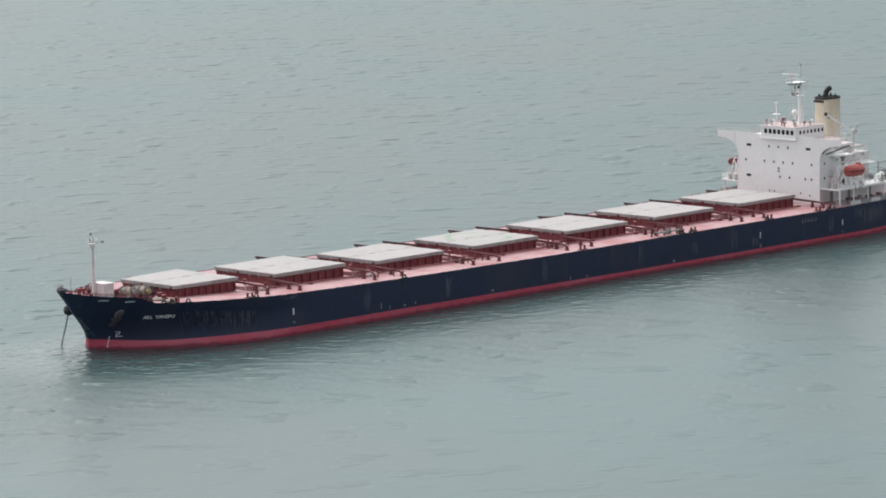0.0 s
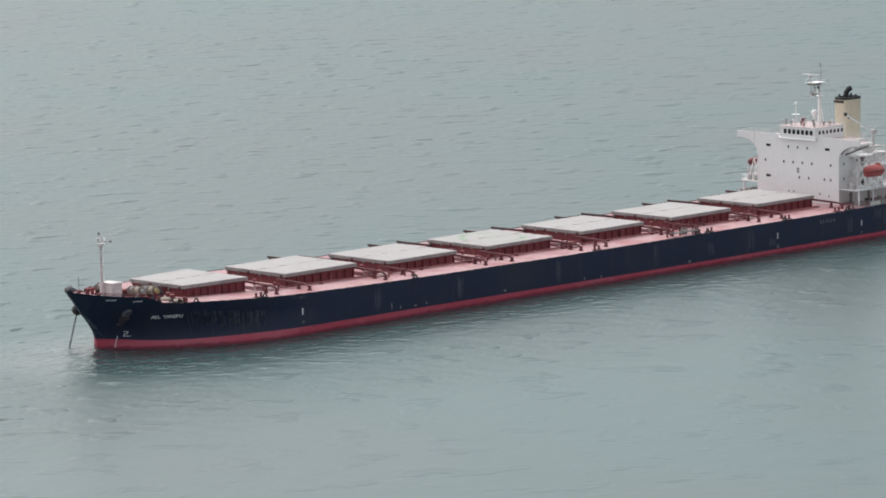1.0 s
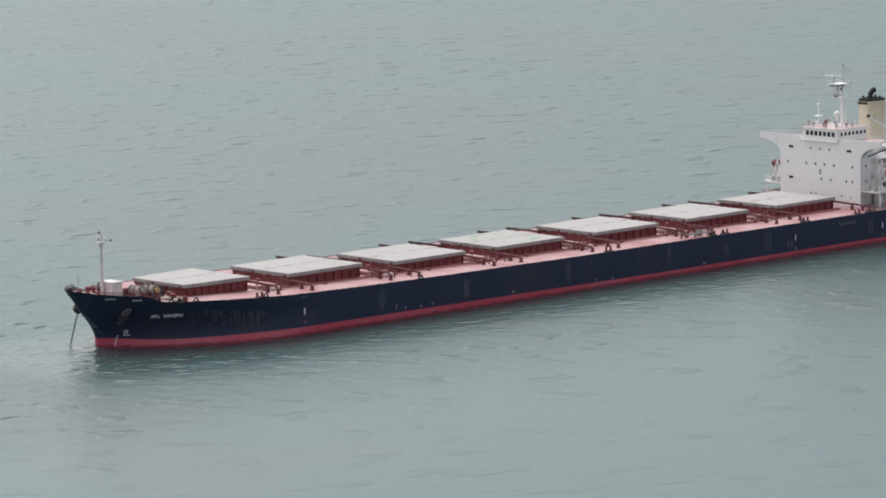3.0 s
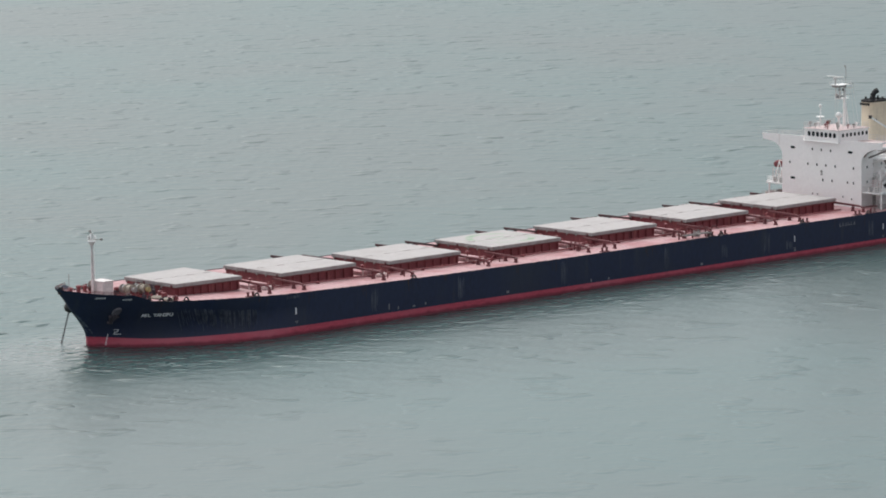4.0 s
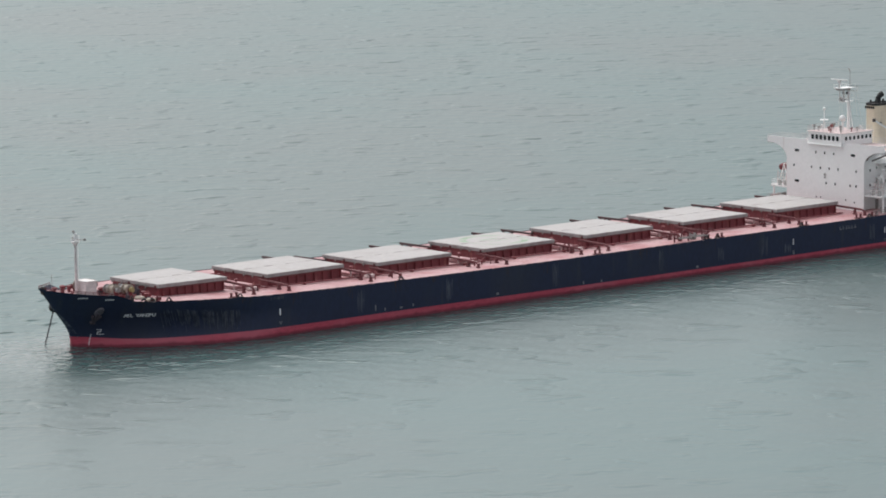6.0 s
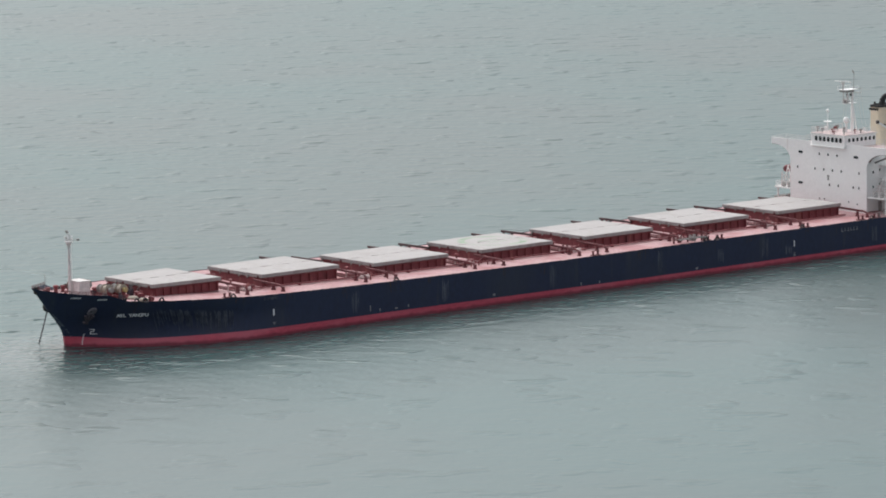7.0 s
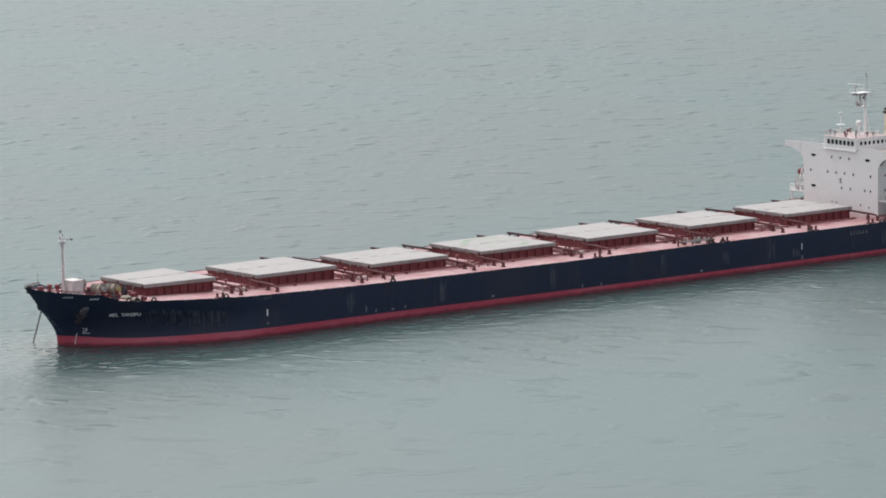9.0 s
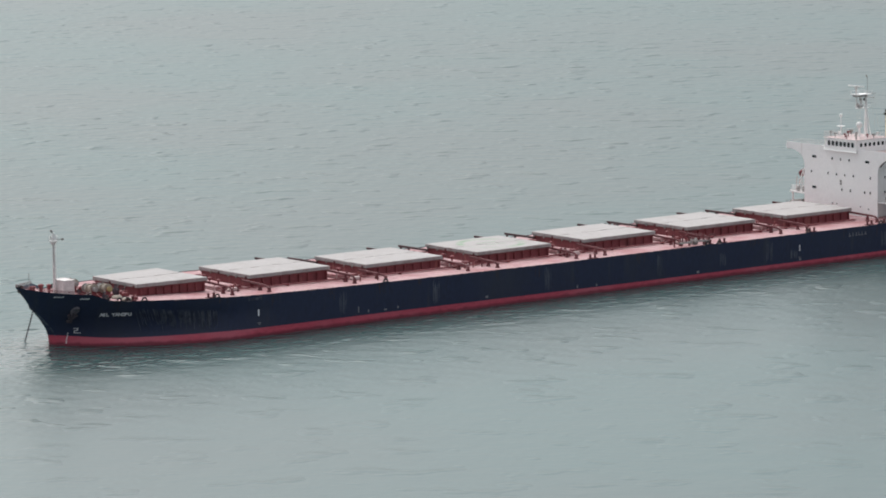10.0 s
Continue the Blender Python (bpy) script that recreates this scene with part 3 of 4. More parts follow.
    for z, x0, w in ((25.75, 189.8, 0.6), (28.4, 189.0, 1.1)):
        bm = bmesh.new()
        box(bm, x0, 192.5, -w, w, z, z + 0.12)
        for y in (-w, w):
            beam(bm, (x0, y, z + 0.7), (192.5, y, z + 0.7), 0.05, 0.05)
            for x in (x0, (x0 + 192.5) / 2, 192.45):
                beam(bm, (x, y, z), (x, y, z + 0.7), 0.05, 0.05)
        part("platform", bm, WHITE, mast)
    bm = bmesh.new()
    for y in (-0.5, 0.5):
        for x in (189.9, 191.2):
            beam(bm, (x, y, 25.85), (x, y, 28.4), 0.09, 0.09)
        for z in (26.5, 27.2):
            beam(bm, (189.9, y, z), (191.7, y, z), 0.06, 0.06)
    part("platform_frame", bm, DULL, mast)
    bm = bmesh.new()
    tube(bm, (189.5, 0.2, 28.5), (189.5, 0.2, 29.9), 0.16, 0.13)
    box(bm, 189.2, 189.8, -0.1, 0.5, 29.55, 29.98, 0.08)
    part("scanner_post", bm, DULL, mast)
    bm = bmesh.new()
    box(bm, 189.38, 189.62, -1.9, 2.3, 29.98, 30.16, 0.04)
    part("radar_scanner", bm, WHITE, mast)
    bm = bmesh.new()
    box(bm, 189.9, 190.5, -0.4, 0.4, 25.88, 26.25, 0.08)
    box(bm, 190.1, 190.3, -1.1, 1.1, 26.25, 26.4, 0.04)
    part("radar_scanner", bm, GREY, mast)
    bm = bmesh.new()
    box(bm, 189.2, 191.5, -0.9, 0.9, 28.0, 28.38, 0.05)
    part("signal_box", bm, GREY, mast)
    for x, y, z in ((190.2, -0.2, 27.5), (190.9, 0.3, 26.9), (190.1, 0.35, 26.6), (191.0, -0.4, 27.5)):
        bm = bmesh.new()
        lathe(bm, [(0.12, -0.22), (0.2, -0.18), (0.2, 0.15), (0.08, 0.24)], (x, y, z), 10)
        part("signal_lamp", bm, DARK if y < 0 else DULL, mast)
    bm = bmesh.new()
    beam(bm, (191.9, -2.3, 27.9), (191.9, 2.3, 27.9), 0.1, 0.1)
    tube(bm, (191.9, -2.2, 27.9), (191.9, -2.2, 28.6), 0.05)
    part("yard", bm, DULL, mast)
    bm = bmesh.new()
    tube(bm, (192.1, -0.1, 28.5), (192.2, -0.1, 31.6), 0.06, 0.04)
    tube(bm, (192.2, -0.1, 31.4), (192.0, 0.1, 32.1), 0.09)
    beam(bm, (192.5, 0, 28.45), (194.6, 0, 28.45), 0.1, 0.1)
    part("antenna", bm, GREY, mast)
    # halyards from the yard to the roof
    bm = bmesh.new()
    for y in (-2.1, -1.4, 1.6, 2.1):
        tube(bm, (191.9, y, 27.9), (192.6, y * 1.5, 20.42), 0.015, n=4)
    part("halyard", bm, DULL, mast)
    # domes, lamps and rails on the wheelhouse roof
    bm = bmesh.new()
    tube(bm, (189.6, -0.6, 20.4), (189.6, -0.6, 22.3), 0.2)
    rows = [(0.62 * math.cos(radians(a)), 22.75 + 0.62 * math.sin(radians(a))) for a in range(-75, 90, 15)]
    lathe(bm, rows, (189.6, -0.6, 0), 14)
    part("satellite_dome", bm, WHITE, ship, "white satellite dome on a short post")
    bm = bmesh.new()
    tube(bm, (187.4, 2.15, 20.4), (187.4, 2.15, 24.4), 0.08)
    lathe(bm, [(0.8, 22.4), (0.8, 22.52), (0.2, 22.54)], (187.4, 2.15, 0), 12)
    rows = [(0.32 * math.cos(radians(a)), 24.55 + 0.32 * math.sin(radians(a))) for a in range(-75, 90, 15)]
    lathe(bm, rows, (187.4, 2.15, 0), 12)
    part("antenna_post", bm, WHITE, ship)
    railing("roof_rail", [(193.5, 4.1, 20.44), (185.0, 4.1, 20.44), (185.0, -4.6, 20.44), (193.5, -4.6, 20.44)], ship, step=1.2, material=DULL, r=0.028)
    for x, y, h, m in ((186.0, 2.2, 0.9, GREY), (186.6, 0.2, 0.9, COAM), (187.5, -2.0, 1.2, GREY), (189.0, -3.4, 0.8, COAM), (190.8, 2.8, 1.0, GREY), (186.2, 3.6, 1.1, GREY), (192.4, -2.6, 0.9, WHITE), (185.4, -1.4, 0.7, COAM), (188.2, 3.4, 0.9, WHITE), (190.0, -4.0, 0.8, GREY), (185.6, -3.8, 0.9, GREY), (188.8, 1.6, 1.0, COAM), (191.6, 3.8, 0.8, COAM)):
        bm = bmesh.new()
        tube(bm, (x, y, 20.4), (x, y, 20.46 + h), 0.11)
        box(bm, x - 0.22, x + 0.22, y - 0.22, y + 0.22, 20.46 + h * 0.6, 20.46 + h, 0.05)
        part("roof_lamp", bm, m, ship)
    # provision crane
    bm = bmesh.new()
    tube(bm, (200.6, -5.3, 14.1), (200.6, -5.9, 15.7), 0.3, 0.34, 10)
    tube(bm, (200.6, -6.2, 15.5), (200.6, -6.2, 18.7), 0.34, 0.28, 10)
    box(bm, 200.1, 201.3, -6.7, -5.7, 18.1, 18.9, 0.08)
    tube(bm, (200.7, -6.2, 18.7), (201.4, -6.2, 19.5), 0.1)
    box(bm, 199.2, 202.2, -7.5, -4.9, 15.6, 15.85, 0.03)
    crane = part("provision_crane", bm, DULL, ship, "white provision crane with a raised jib")
    bm = bmesh.new()
    beam(bm, (200.4, -6.2, 18.5), (193.4, -5.2, 22.4), 0.24, 0.3)
    part("jib", bm, WHITE, crane)
    bm = bmesh.new()
    box(bm, 193.1, 193.6, -5.45, -4.95, 22.1, 22.7, 0.05)
    part("hook_block", bm, DARK, crane)
    # bars added for the dark line of shade below each wing
    for s in (-1, 1):
        bm = bmesh.new()
        beam(bm, (188.6, s * 9.0, 15.3), (188.6, s * 14.6, 17.45), 0.25, 0.3)
        part("wing_shade_bar", bm, GREY, ship, "grey diagonal bar added for shade under the bridge wing")
    # vents and lockers aft of the front block
    for x, y, z, r in ((193.5, -9.2, 14.0, 0.55), (204.5, -7.8, 9.0, 0.6), (206.0, -6.5, 9.0, 0.5)):
        bm = bmesh.new()
        lathe(bm, [(r * 0.6, 0), (r * 0.6, 1.3), (r, 1.35), (r, 1.8), (r * 0.4, 2.0)], (x, y, z - 1.2), 12)
        part("mushroom_vent", bm, GREY, ship)
    bm = bmesh.new()
    box(bm, 190.4, 196.5, -9.6, -7.0, 14.6, 14.8, 0.02)
    box(bm, 190.4, 196.5, -9.6, -7.0, 11.75, 11.9, 0.02)
    part("side_gallery", bm, WHITE, ship)
    railing("gallery_rail", [(190.5, -9.5, 14.8), (196.4, -9.5, 14.8)], ship)
    railing("gallery_rail", [(190.5, -9.5, 11.9), (196.4, -9.5, 11.9)], ship)
    railing("bridge_rail", [(189.4, -9.8, 18.0), (193.8, -9.8, 18.0), (193.8, 9.8, 18.0), (189.4, 9.8, 18.0)], ship, material=DULL, r=0.028)
    bm = bmesh.new()
    beam(bm, (191.0, -9.2, 9.2), (194.0, -9.2, 11.8), 0.7, 0.12)
    part("stairway", bm, WHITE, ship)
    # doors in the shaded lower passage
    for x in (189.0, 194.5, 201.0):
        bm = bmesh.new()
        box(bm, x - 0.45, x + 0.45, -9.96, -9.9, 6.25, 8.2, 0.02)
        part("door", bm, GREY, ship)
    # davits
    for s in (-1, 1):
        for x in ((190.3, 193.9) if s < 0 else (189.2, 192.8)):
            bm = bmesh.new()
            beam(bm, (x, s * 10.3, 9.2), (x, s * 10.6, 13.6), 0.35, 0.35)
            beam(bm, (x, s * 10.6, 13.5), (x, s * 13.2, 14.4), 0.3, 0.3)
            beam(bm, (x, s * 10.2, 9.4), (x, s * 13.7, 9.4), 0.3, 0.3)
            beam(bm, (x, s * 12.4, 9.4), (x, s * 12.4, 11.25), 0.3, 0.3)
            beam(bm, (x, s * 13.6, 9.4), (x, s * 13.6, 11.25), 0.3, 0.3)
            part("davit", bm, WHITE, ship, "white lifeboat davit arm")


    for x, y in ((193.6, -11.4), (194.6, -11.8), (199.5, -12.5), (202.5, -11.0)):
        bm = bmesh.new()
        p = [(x, y, 9.15), (x, y, 10.0), (x + 0.2, y - 0.1, 10.5), (x + 0.6, y - 0.3, 10.6), (x + 0.9, y - 0.4, 10.2)]
        for a, b in zip(p, p[1:]):
            tube(bm, a, b, 0.3, n=10)
        part("gooseneck_vent", bm, WHITE, ship)
    for x, y, h, m in ((196.5, -11.0, 1.0, DARK), (198.2, -9.9, 1.4, GREY), (201, -12.8, 1.2, GREY), (203.8, -12.2, 1.0, DARK), (191.8, -10.6, 1.0, DARK), (205.2, -10.2, 1.8, GREY)):
        bm = bmesh.new()
        box(bm, x - 0.5, x + 0.5, y - 0.4, y + 0.4, 9.18, 9.2 + h, 0.08)
        tube(bm, (x, y, 9.2 + h), (x + 0.2, y, 9.5 + h), 0.12)
        part("deck_locker", bm, m, ship)
    # aft deck: winches, a stores mast and stowed gear
    for x, y in ((210.5, -6.5), (210.5, 6.5), (214.5, 0)):
        z = deck_height(x)
        bm = bmesh.new()
        box(bm, x - 0.9, x + 0.9, y - 1.6, y + 1.6, z - 0.03, z + 0.4, 0.05)
        lathe(bm, [(0.8, -0.7), (0.8, -0.6), (0.5, -0.58), (0.5, 0.58), (0.8, 0.6), (0.8, 0.7)], (x, y, z + 1.1), 14, "Y")
        part("mooring_winch", bm, GREY, ship)
    bm = bmesh.new()
    tube(bm, (207.6, -7.0, 6.2), (207.6, -7.0, 12.2), 0.16, 0.1, 10)
    beam(bm, (207.6, -7.0, 11.6), (209.4, -8.6, 12.2), 0.12, 0.12)
    beam(bm, (207.6, -8.2, 10.9), (207.6, -5.8, 10.9), 0.1, 0.1)
    part("stores_mast", bm, GREY, ship)
    for k, x in enumerate((187.6, 189.4, 192.2, 193.6, 196.8, 198.6, 200.2, 202.6)):
        z = deck_height(x)
        bm = bmesh.new()
        if k % 2:
            lathe(bm, [(0.3, 0), (0.3, 0.8), (0.5, 0.85), (0.45, 1.15), (0.1, 1.25)], (x, -13.2 - 0.3 * (k % 3), z), 10)
        else:
            box(bm, x - 0.6, x + 0.6, -13.6, -12.5, z - 0.02, z + 0.9, 0.08)
        part("deck_gear", bm, (GREY, DARK, RAIL)[k % 3], ship)
    bm = bmesh.new()
    box(bm, 196.5, 206.5, -5.75, -5.6, 12.3, 12.5)
    box(bm, 196.5, 206.5, -7.4, -5.6, 12.1, 12.25)
    part("casing_gallery", bm, WHITE, ship)
    railing("casing_rail", [(196.6, -7.3, 12.25), (206.4, -7.3, 12.25)], ship, material=DULL, r=0.028)
    railing("casing_rail", [(196.6, -5.4, 14.2), (206.4, -5.4, 14.2), (206.4, 5.4, 14.2)], ship, material=DULL, r=0.028)
    for x in (198.5, 201.5, 204.5):
        window(ship, x, -5.62, 10.6, 0.36, 0.5, "port")
        window(ship, x, -5.62, 13.7, 0.36, 0.5, "port")


build_house()


def build_lifeboat(paint, place, size, label):
    boat = new("lifeboat")
    n, stations = 16, [(2.65 * size * a, b) for a, b in ((-1.0, 0.2), (-0.93, 0.6), (-0.73, 0.88), (-0.4, 1.0), (0, 1.03), (0.4, 1.0), (0.73, 0.88), (0.93, 0.6), (1.0, 0.2))]

    def shell(zs, tops):
        bm = bmesh.new()
        rings = []
        for x, k in stations:
            ring = []
            for i in range(n + 1):
                a = math.pi * i / n
                ring.append(bm.verts.new((x, 1.15 * size * k * math.cos(a), zs + size * tops * (0.35 + 0.65 * k) * math.sin(a))))
            rings.append(ring)
        for p, q in zip(rings, rings[1:]):
            for i in range(n):
                bm.faces.new((p[i], p[i + 1], q[i + 1], q[i])).smooth = True
            bm.faces.new((p[0], q[0], q[n], p[n]))
        for r in (rings[0], rings[-1]):
            bm.faces.new(r)
        return bm

    part("keel_shell", shell(0.0, -1.1), paint, boat)
    part("canopy", shell(0.02, 1.15), paint, boat)
    for s in (-1, 1):
        bm = bmesh.new()
        for (x0, k0), (x1, k1) in zip(stations, stations[1:]):
            beam(bm, (x0, s * 1.17 * size * k0, 0), (x1, s * 1.17 * size * k1, 0), 0.1, 0.14)
        part("fender", bm, RAIL, boat, "dark rubbing strake along the gunwale")
    bm = bmesh.new()
    box(bm, 0.9, 1.7, -0.45, 0.45, 0.8 * size, 1.4 * size, 0.12)
    part("conning_hatch", bm, paint, boat)
    boat.matrix_basis = place
    return tagged(boat, label, "lifeboat", "lifeboats")


build_lifeboat(ORANGE, pose(192.1, -13.0, 12.2), 1.0, "orange enclosed lifeboat resting in its white davits")
build_lifeboat(MAROON, pose(190.6, 15.1, 12.2), 0.62, "faded maroon lifeboat hanging behind white davit frames")

# white goosenecks under the boat and the rail along the deck edge
for x in (190.5, 192.6):
    bm = bmesh.new()
    p = [(x, -13.6, 9.1), (x, -13.7, 10.0), (x + 0.1, -14.0, 10.4), (x + 0.2, -14.4, 10.3), (x + 0.25, -14.65, 9.8), (x + 0.3, -14.75, 9.0)]
    for a, b in zip(p, p[1:]):
        tube(bm, a, b, 0.24, n=10)
    part("vent_gooseneck", bm, WHITE, ship, "white gooseneck vent pipe")
pts = [(x, -half_breadth(x, lerp_rows(SHEER, x)) + 0.15, lerp_rows(SHEER, x) - 0.05) for x in (181.5, 184.5, 187.5, 190.5, 193.5, 196.5, 199.5, 202.5, 205.5)]
railing("deck_rail", pts, ship, 1.0, step=1.0, r=0.05, material=GREY)


# ---- on the hull ----
def hull_point(x, z, out=0.02):
    """A place on the port side of the hull, its unit tangent aft and its normal."""
    e = 0.05
    p = Vector((x, -half_breadth(x, z), z))
    along = (Vector((x + e, -half_breadth(x + e, z), z)) - Vector((x - e, -half_breadth(x - e, z), z))).normalized()
    upw = (Vector((x, -half_breadth(x, z + e), z + e)) - Vector((x, -half_breadth(x, z - e), z - e))).normalized()
    nrm = along.cross(upw).normalized()
    return p + nrm * out, along, upw, nrm


def on_hull(bm, x, z, w, h, out=0.02, cells=1, skew=False):
    """A thin plate of w by h metres that follows the port side; skew: it runs down square to the flare."""
    rows = []
    lean = half_breadth(x, z + h) - half_breadth(x, z) if skew else 0
    for i in range(cells + 1):
        xx = x + w * i / cells
        rows.append([bm.verts.new(hull_point(xq, zz, o)[0]) for xq, zz, o in ((xx + lean, z, out), (xx, z + h, out), (xx, z + h, -0.05), (xx + lean, z, -0.05))])
    for p, q in zip(rows, rows[1:]):
        for i in range(4):
            bm.faces.new((p[i], p[(i + 1) % 4], q[(i + 1) % 4], q[i]))
    bm.faces.new(rows[0][::-1]), bm.faces.new(rows[-1])


def text_mesh(text, size, material):
    cu = bpy.data.curves.new("letters", "FONT")
    cu.body, cu.size, cu.extrude, cu.offset = text, size, 0.015, 0.04
    ob = new("letters", cu)
    me = bpy.data.meshes.new_from_object(ob.evaluated_get(bpy.context.evaluated_depsgraph_get()))
    bpy.data.objects.remove(ob)
    me.materials.clear()
    me.materials.append(material)
    return me


def build_name(text, x, z, size, step):
    for ch in text:
        if ch != " ":
            p, along, upw, nrm = hull_point(x, z, 0.03)
            upw = nrm.cross(along)
            m = Matrix((along, upw, nrm)).transposed().to_4x4()
            m.translation = p
            shared("letter", text_mesh(ch, size, LETTER), hull, m)
        width = {"I": 0.5, " ": 0.8}.get(ch, 1.0)
        x += step * width * hull_point(x, z)[1].x


build_name("ASL YANGPU", 11.28, 5.06, 0.9, 0.518)

# small unreadable lettering near the gunwale
for x0, z0 in ((4.4, 8.42), (7.7, 8.1)):
    for k, w in enumerate((0.34, 0.3, 0.36, 0.3, 0.34, 0.28)):
        bm = bmesh.new()
        on_hull(bm, x0 + 0.2 * k, z0 + (0.04 if k % 2 else 0), w * 0.42, 0.22)
        part("name_bar", bm, LETTER, hull)

FAINT = mat("faint_grey_marking", (0.19, 0.19, 0.21), 0.7, grain=0.25)
# freeboard bars, load marks and draught marks
for x, z in ((37.17, 3.97), (159.5, 3.5), (184.4, 3.3)):
    bm = bmesh.new()
    on_hull(bm, x - 0.12, z - 0.55, 0.24, 1.1)
    part("freeboard_bar", bm, LETTER, hull, "white painted bar")
    bm = bmesh.new()
    on_hull(bm, x - 0.3, z - 1.75, 0.7, 0.12)
    on_hull(bm, x - 0.1, z - 2.0, 0.3, 0.14)
    part("load_mark", bm, FAINT, hull)
for x, z, w, h in ((57.8, 1.9, 0.22, 1.0), (59.9, 1.7, 0.25, 0.5), (63.5, 1.7, 0.6, 0.3), (66.2, 1.8, 0.3, 0.4), (85.6, 1.6, 0.6, 0.4), (106.1, 1.3, 0.3, 0.5), (110.5, 1.25, 0.3, 0.4), (134.5, 1.25, 0.6, 0.4), (159.6, 1.2, 0.5, 0.3)):
    bm = bmesh.new()
    on_hull(bm, x - w / 2, z, w, h)
    part("draught_mark", bm, FAINT, hull, "faint grey draught mark")
for k in range(7):
    bm = bmesh.new()
    on_hull(bm, 7.85 + 0.02 * k, 0.35 + 0.27 * k, 0.12, 0.18)
    part("draught_mark", bm, LETTER, hull)
bm = bmesh.new()
for x0, z0, w, h in ((8.5, 2.88, 0.6, 0.1), (8.97, 2.58, 0.11, 0.35), (8.65, 2.51, 0.42, 0.1), (8.65, 2.18, 0.11, 0.35), (8.65, 2.11, 0.85, 0.1)):
    on_hull(bm, x0, z0, w, h)
part("bulb_mark", bm, LETTER, hull, "white bulbous bow mark")

# weathered unreadable lettering near the stern
for k, w in enumerate((0.5, 0.42, 0.5, 0.55, 0.4, 0.5)):
    bm = bmesh.new()
    on_hull(bm, 172.0 + 0.78 * k, 4.45 + 0.05 * (k % 2), w, 0.16)
    on_hull(bm, 172.0 + 0.78 * k + 0.1 * (k % 3), 4.6, 0.14, 0.5, 0.024)
    part("name_bar", bm, FAINT, hull, "weathered grey lettering")

# paler grey strip along the stem, narrower towards the top
STEMGREY = mat("pale_stem_paint", (0.12, 0.14, 0.17), 0.7, spots=(0.03, 0.038, 0.06), spot_scale=1.6, spot_range=(0.45, 0.62), stretch=(1, 1, 0.5))
bm = bmesh.new()
for k in range(22):
    z = 1.6 + 0.19 * k
    on_hull(bm, lerp_rows(STEM, z + 0.1) + 0.05, z, 0.62 - 0.024 * k, 0.2, 0.012)
part("pale_stem", bm, STEMGREY, hull, "paler grey strip along the stem")

# scuffs where fenders and tugs have rubbed the paint
SCUFF = mat("rubbed_grey_paint", (0.085, 0.095, 0.125), 0.7, spots=(0.016, 0.022, 0.045), spot_scale=1.2, spot_range=(0.45, 0.62))
BAND = mat("worn_navy_paint", (0.082, 0.092, 0.12), 0.65, spec=0.3, spots=(0.018, 0.024, 0.045), spot_scale=0.9, spot_range=(0.42, 0.74), stretch=(1, 1, 0.25))
rnd = random.Random(3)
bm = bmesh.new()
for k in range(95):
    x = rnd.uniform(16.0, 29.5)
    top = 6.3 - (x - 16) * 0.085 - abs(rnd.gauss(0, 0.35))
    long = rnd.uniform(0.7, 3.2)
    on_hull(bm, x, top - long, rnd.uniform(0.04, 0.1), long, 0.008, 1, True)
tagged(part("worn_paint", bm, SCUFF, hull, "grey vertical rub marks"), kind="stuff")
bm = bmesh.new()
for x, w, z0, z1 in ((54.5, 1.5, 1.7, 6.0), (74.6, 1.6, 1.6, 5.9), (99.4, 1.5, 1.5, 5.8), (125.4, 1.3, 1.4, 5.7), (151.9, 1.5, 1.4, 5.6), (189.3, 2.0, 3.4, 5.8), (196.0, 9.5, 2.2, 5.6), (181.0, 1.6, 1.6, 4.8), (206.0, 7.0, 2.6, 5.4), (158.0, 1.6, 1.6, 3.4), (36.5, 2.8, 6.0, 6.7), (140.5, 1.4, 1.8, 4.5)):
    # thin scrapes, densest at the forward edge
    for k in range(int(w / 0.05)):
        a, b = z0 + rnd.uniform(0, 0.6) * (z1 - z0), z1 - rnd.uniform(0, 0.5) * (z1 - z0)
        if b - a > 0.2:
            on_hull(bm, x - w / 2 + w * rnd.random() ** 1.6, a, rnd.uniform(0.03, 0.09), b - a, 0.006 + 0.0004 * (k % 9))
tagged(part("worn_paint", bm, BAND, hull, "paler rubbed bands on the side"), kind="stuff")


CHIP = mat("chipped_pale_edge", (0.3, 0.24, 0.24), 0.8, spots=(0.12, 0.05, 0.05), spot_scale=0.9)
bm = bmesh.new()
x = 11.5
while x < 205:
    long = rnd.uniform(0.3, 1.6)
    h = rnd.uniform(0.04, 0.12)
    on_hull(bm, x, lerp_rows(SHEER, x + long / 2) - h - 0.02, long, h, 0.012)
    x += long + rnd.choice((0.15, 0.5, 1.2, 3.0))
tagged(part("chipped_edge", bm, CHIP, hull, "chipped pale paint along the deck edge"), kind="stuff")

RUST = mat("rust_streaks", (0.05, 0.032, 0.028), 0.8, spots=(0.014, 0.018, 0.036), spot_scale=1.1, spot_range=(0.42, 0.62), stretch=(1, 1, 0.3))
bm = bmesh.new()
for k in range(60):
    x = rnd.choice((13, 30, 40, 52, 63, 71, 88, 96, 112, 121, 136, 139, 148, 163, 171, 180)) + rnd.gauss(0, 0.6)
    top = lerp_rows(SHEER, x) - rnd.uniform(0.02, 0.2)
    long = rnd.uniform(0.4, 2.2)
    on_hull(bm, x, top - long, rnd.uniform(0.05, 0.16), long, 0.007)
tagged(part("rust_run", bm, RUST, hull, "brown rust runs below the scuppers"), kind="stuff")


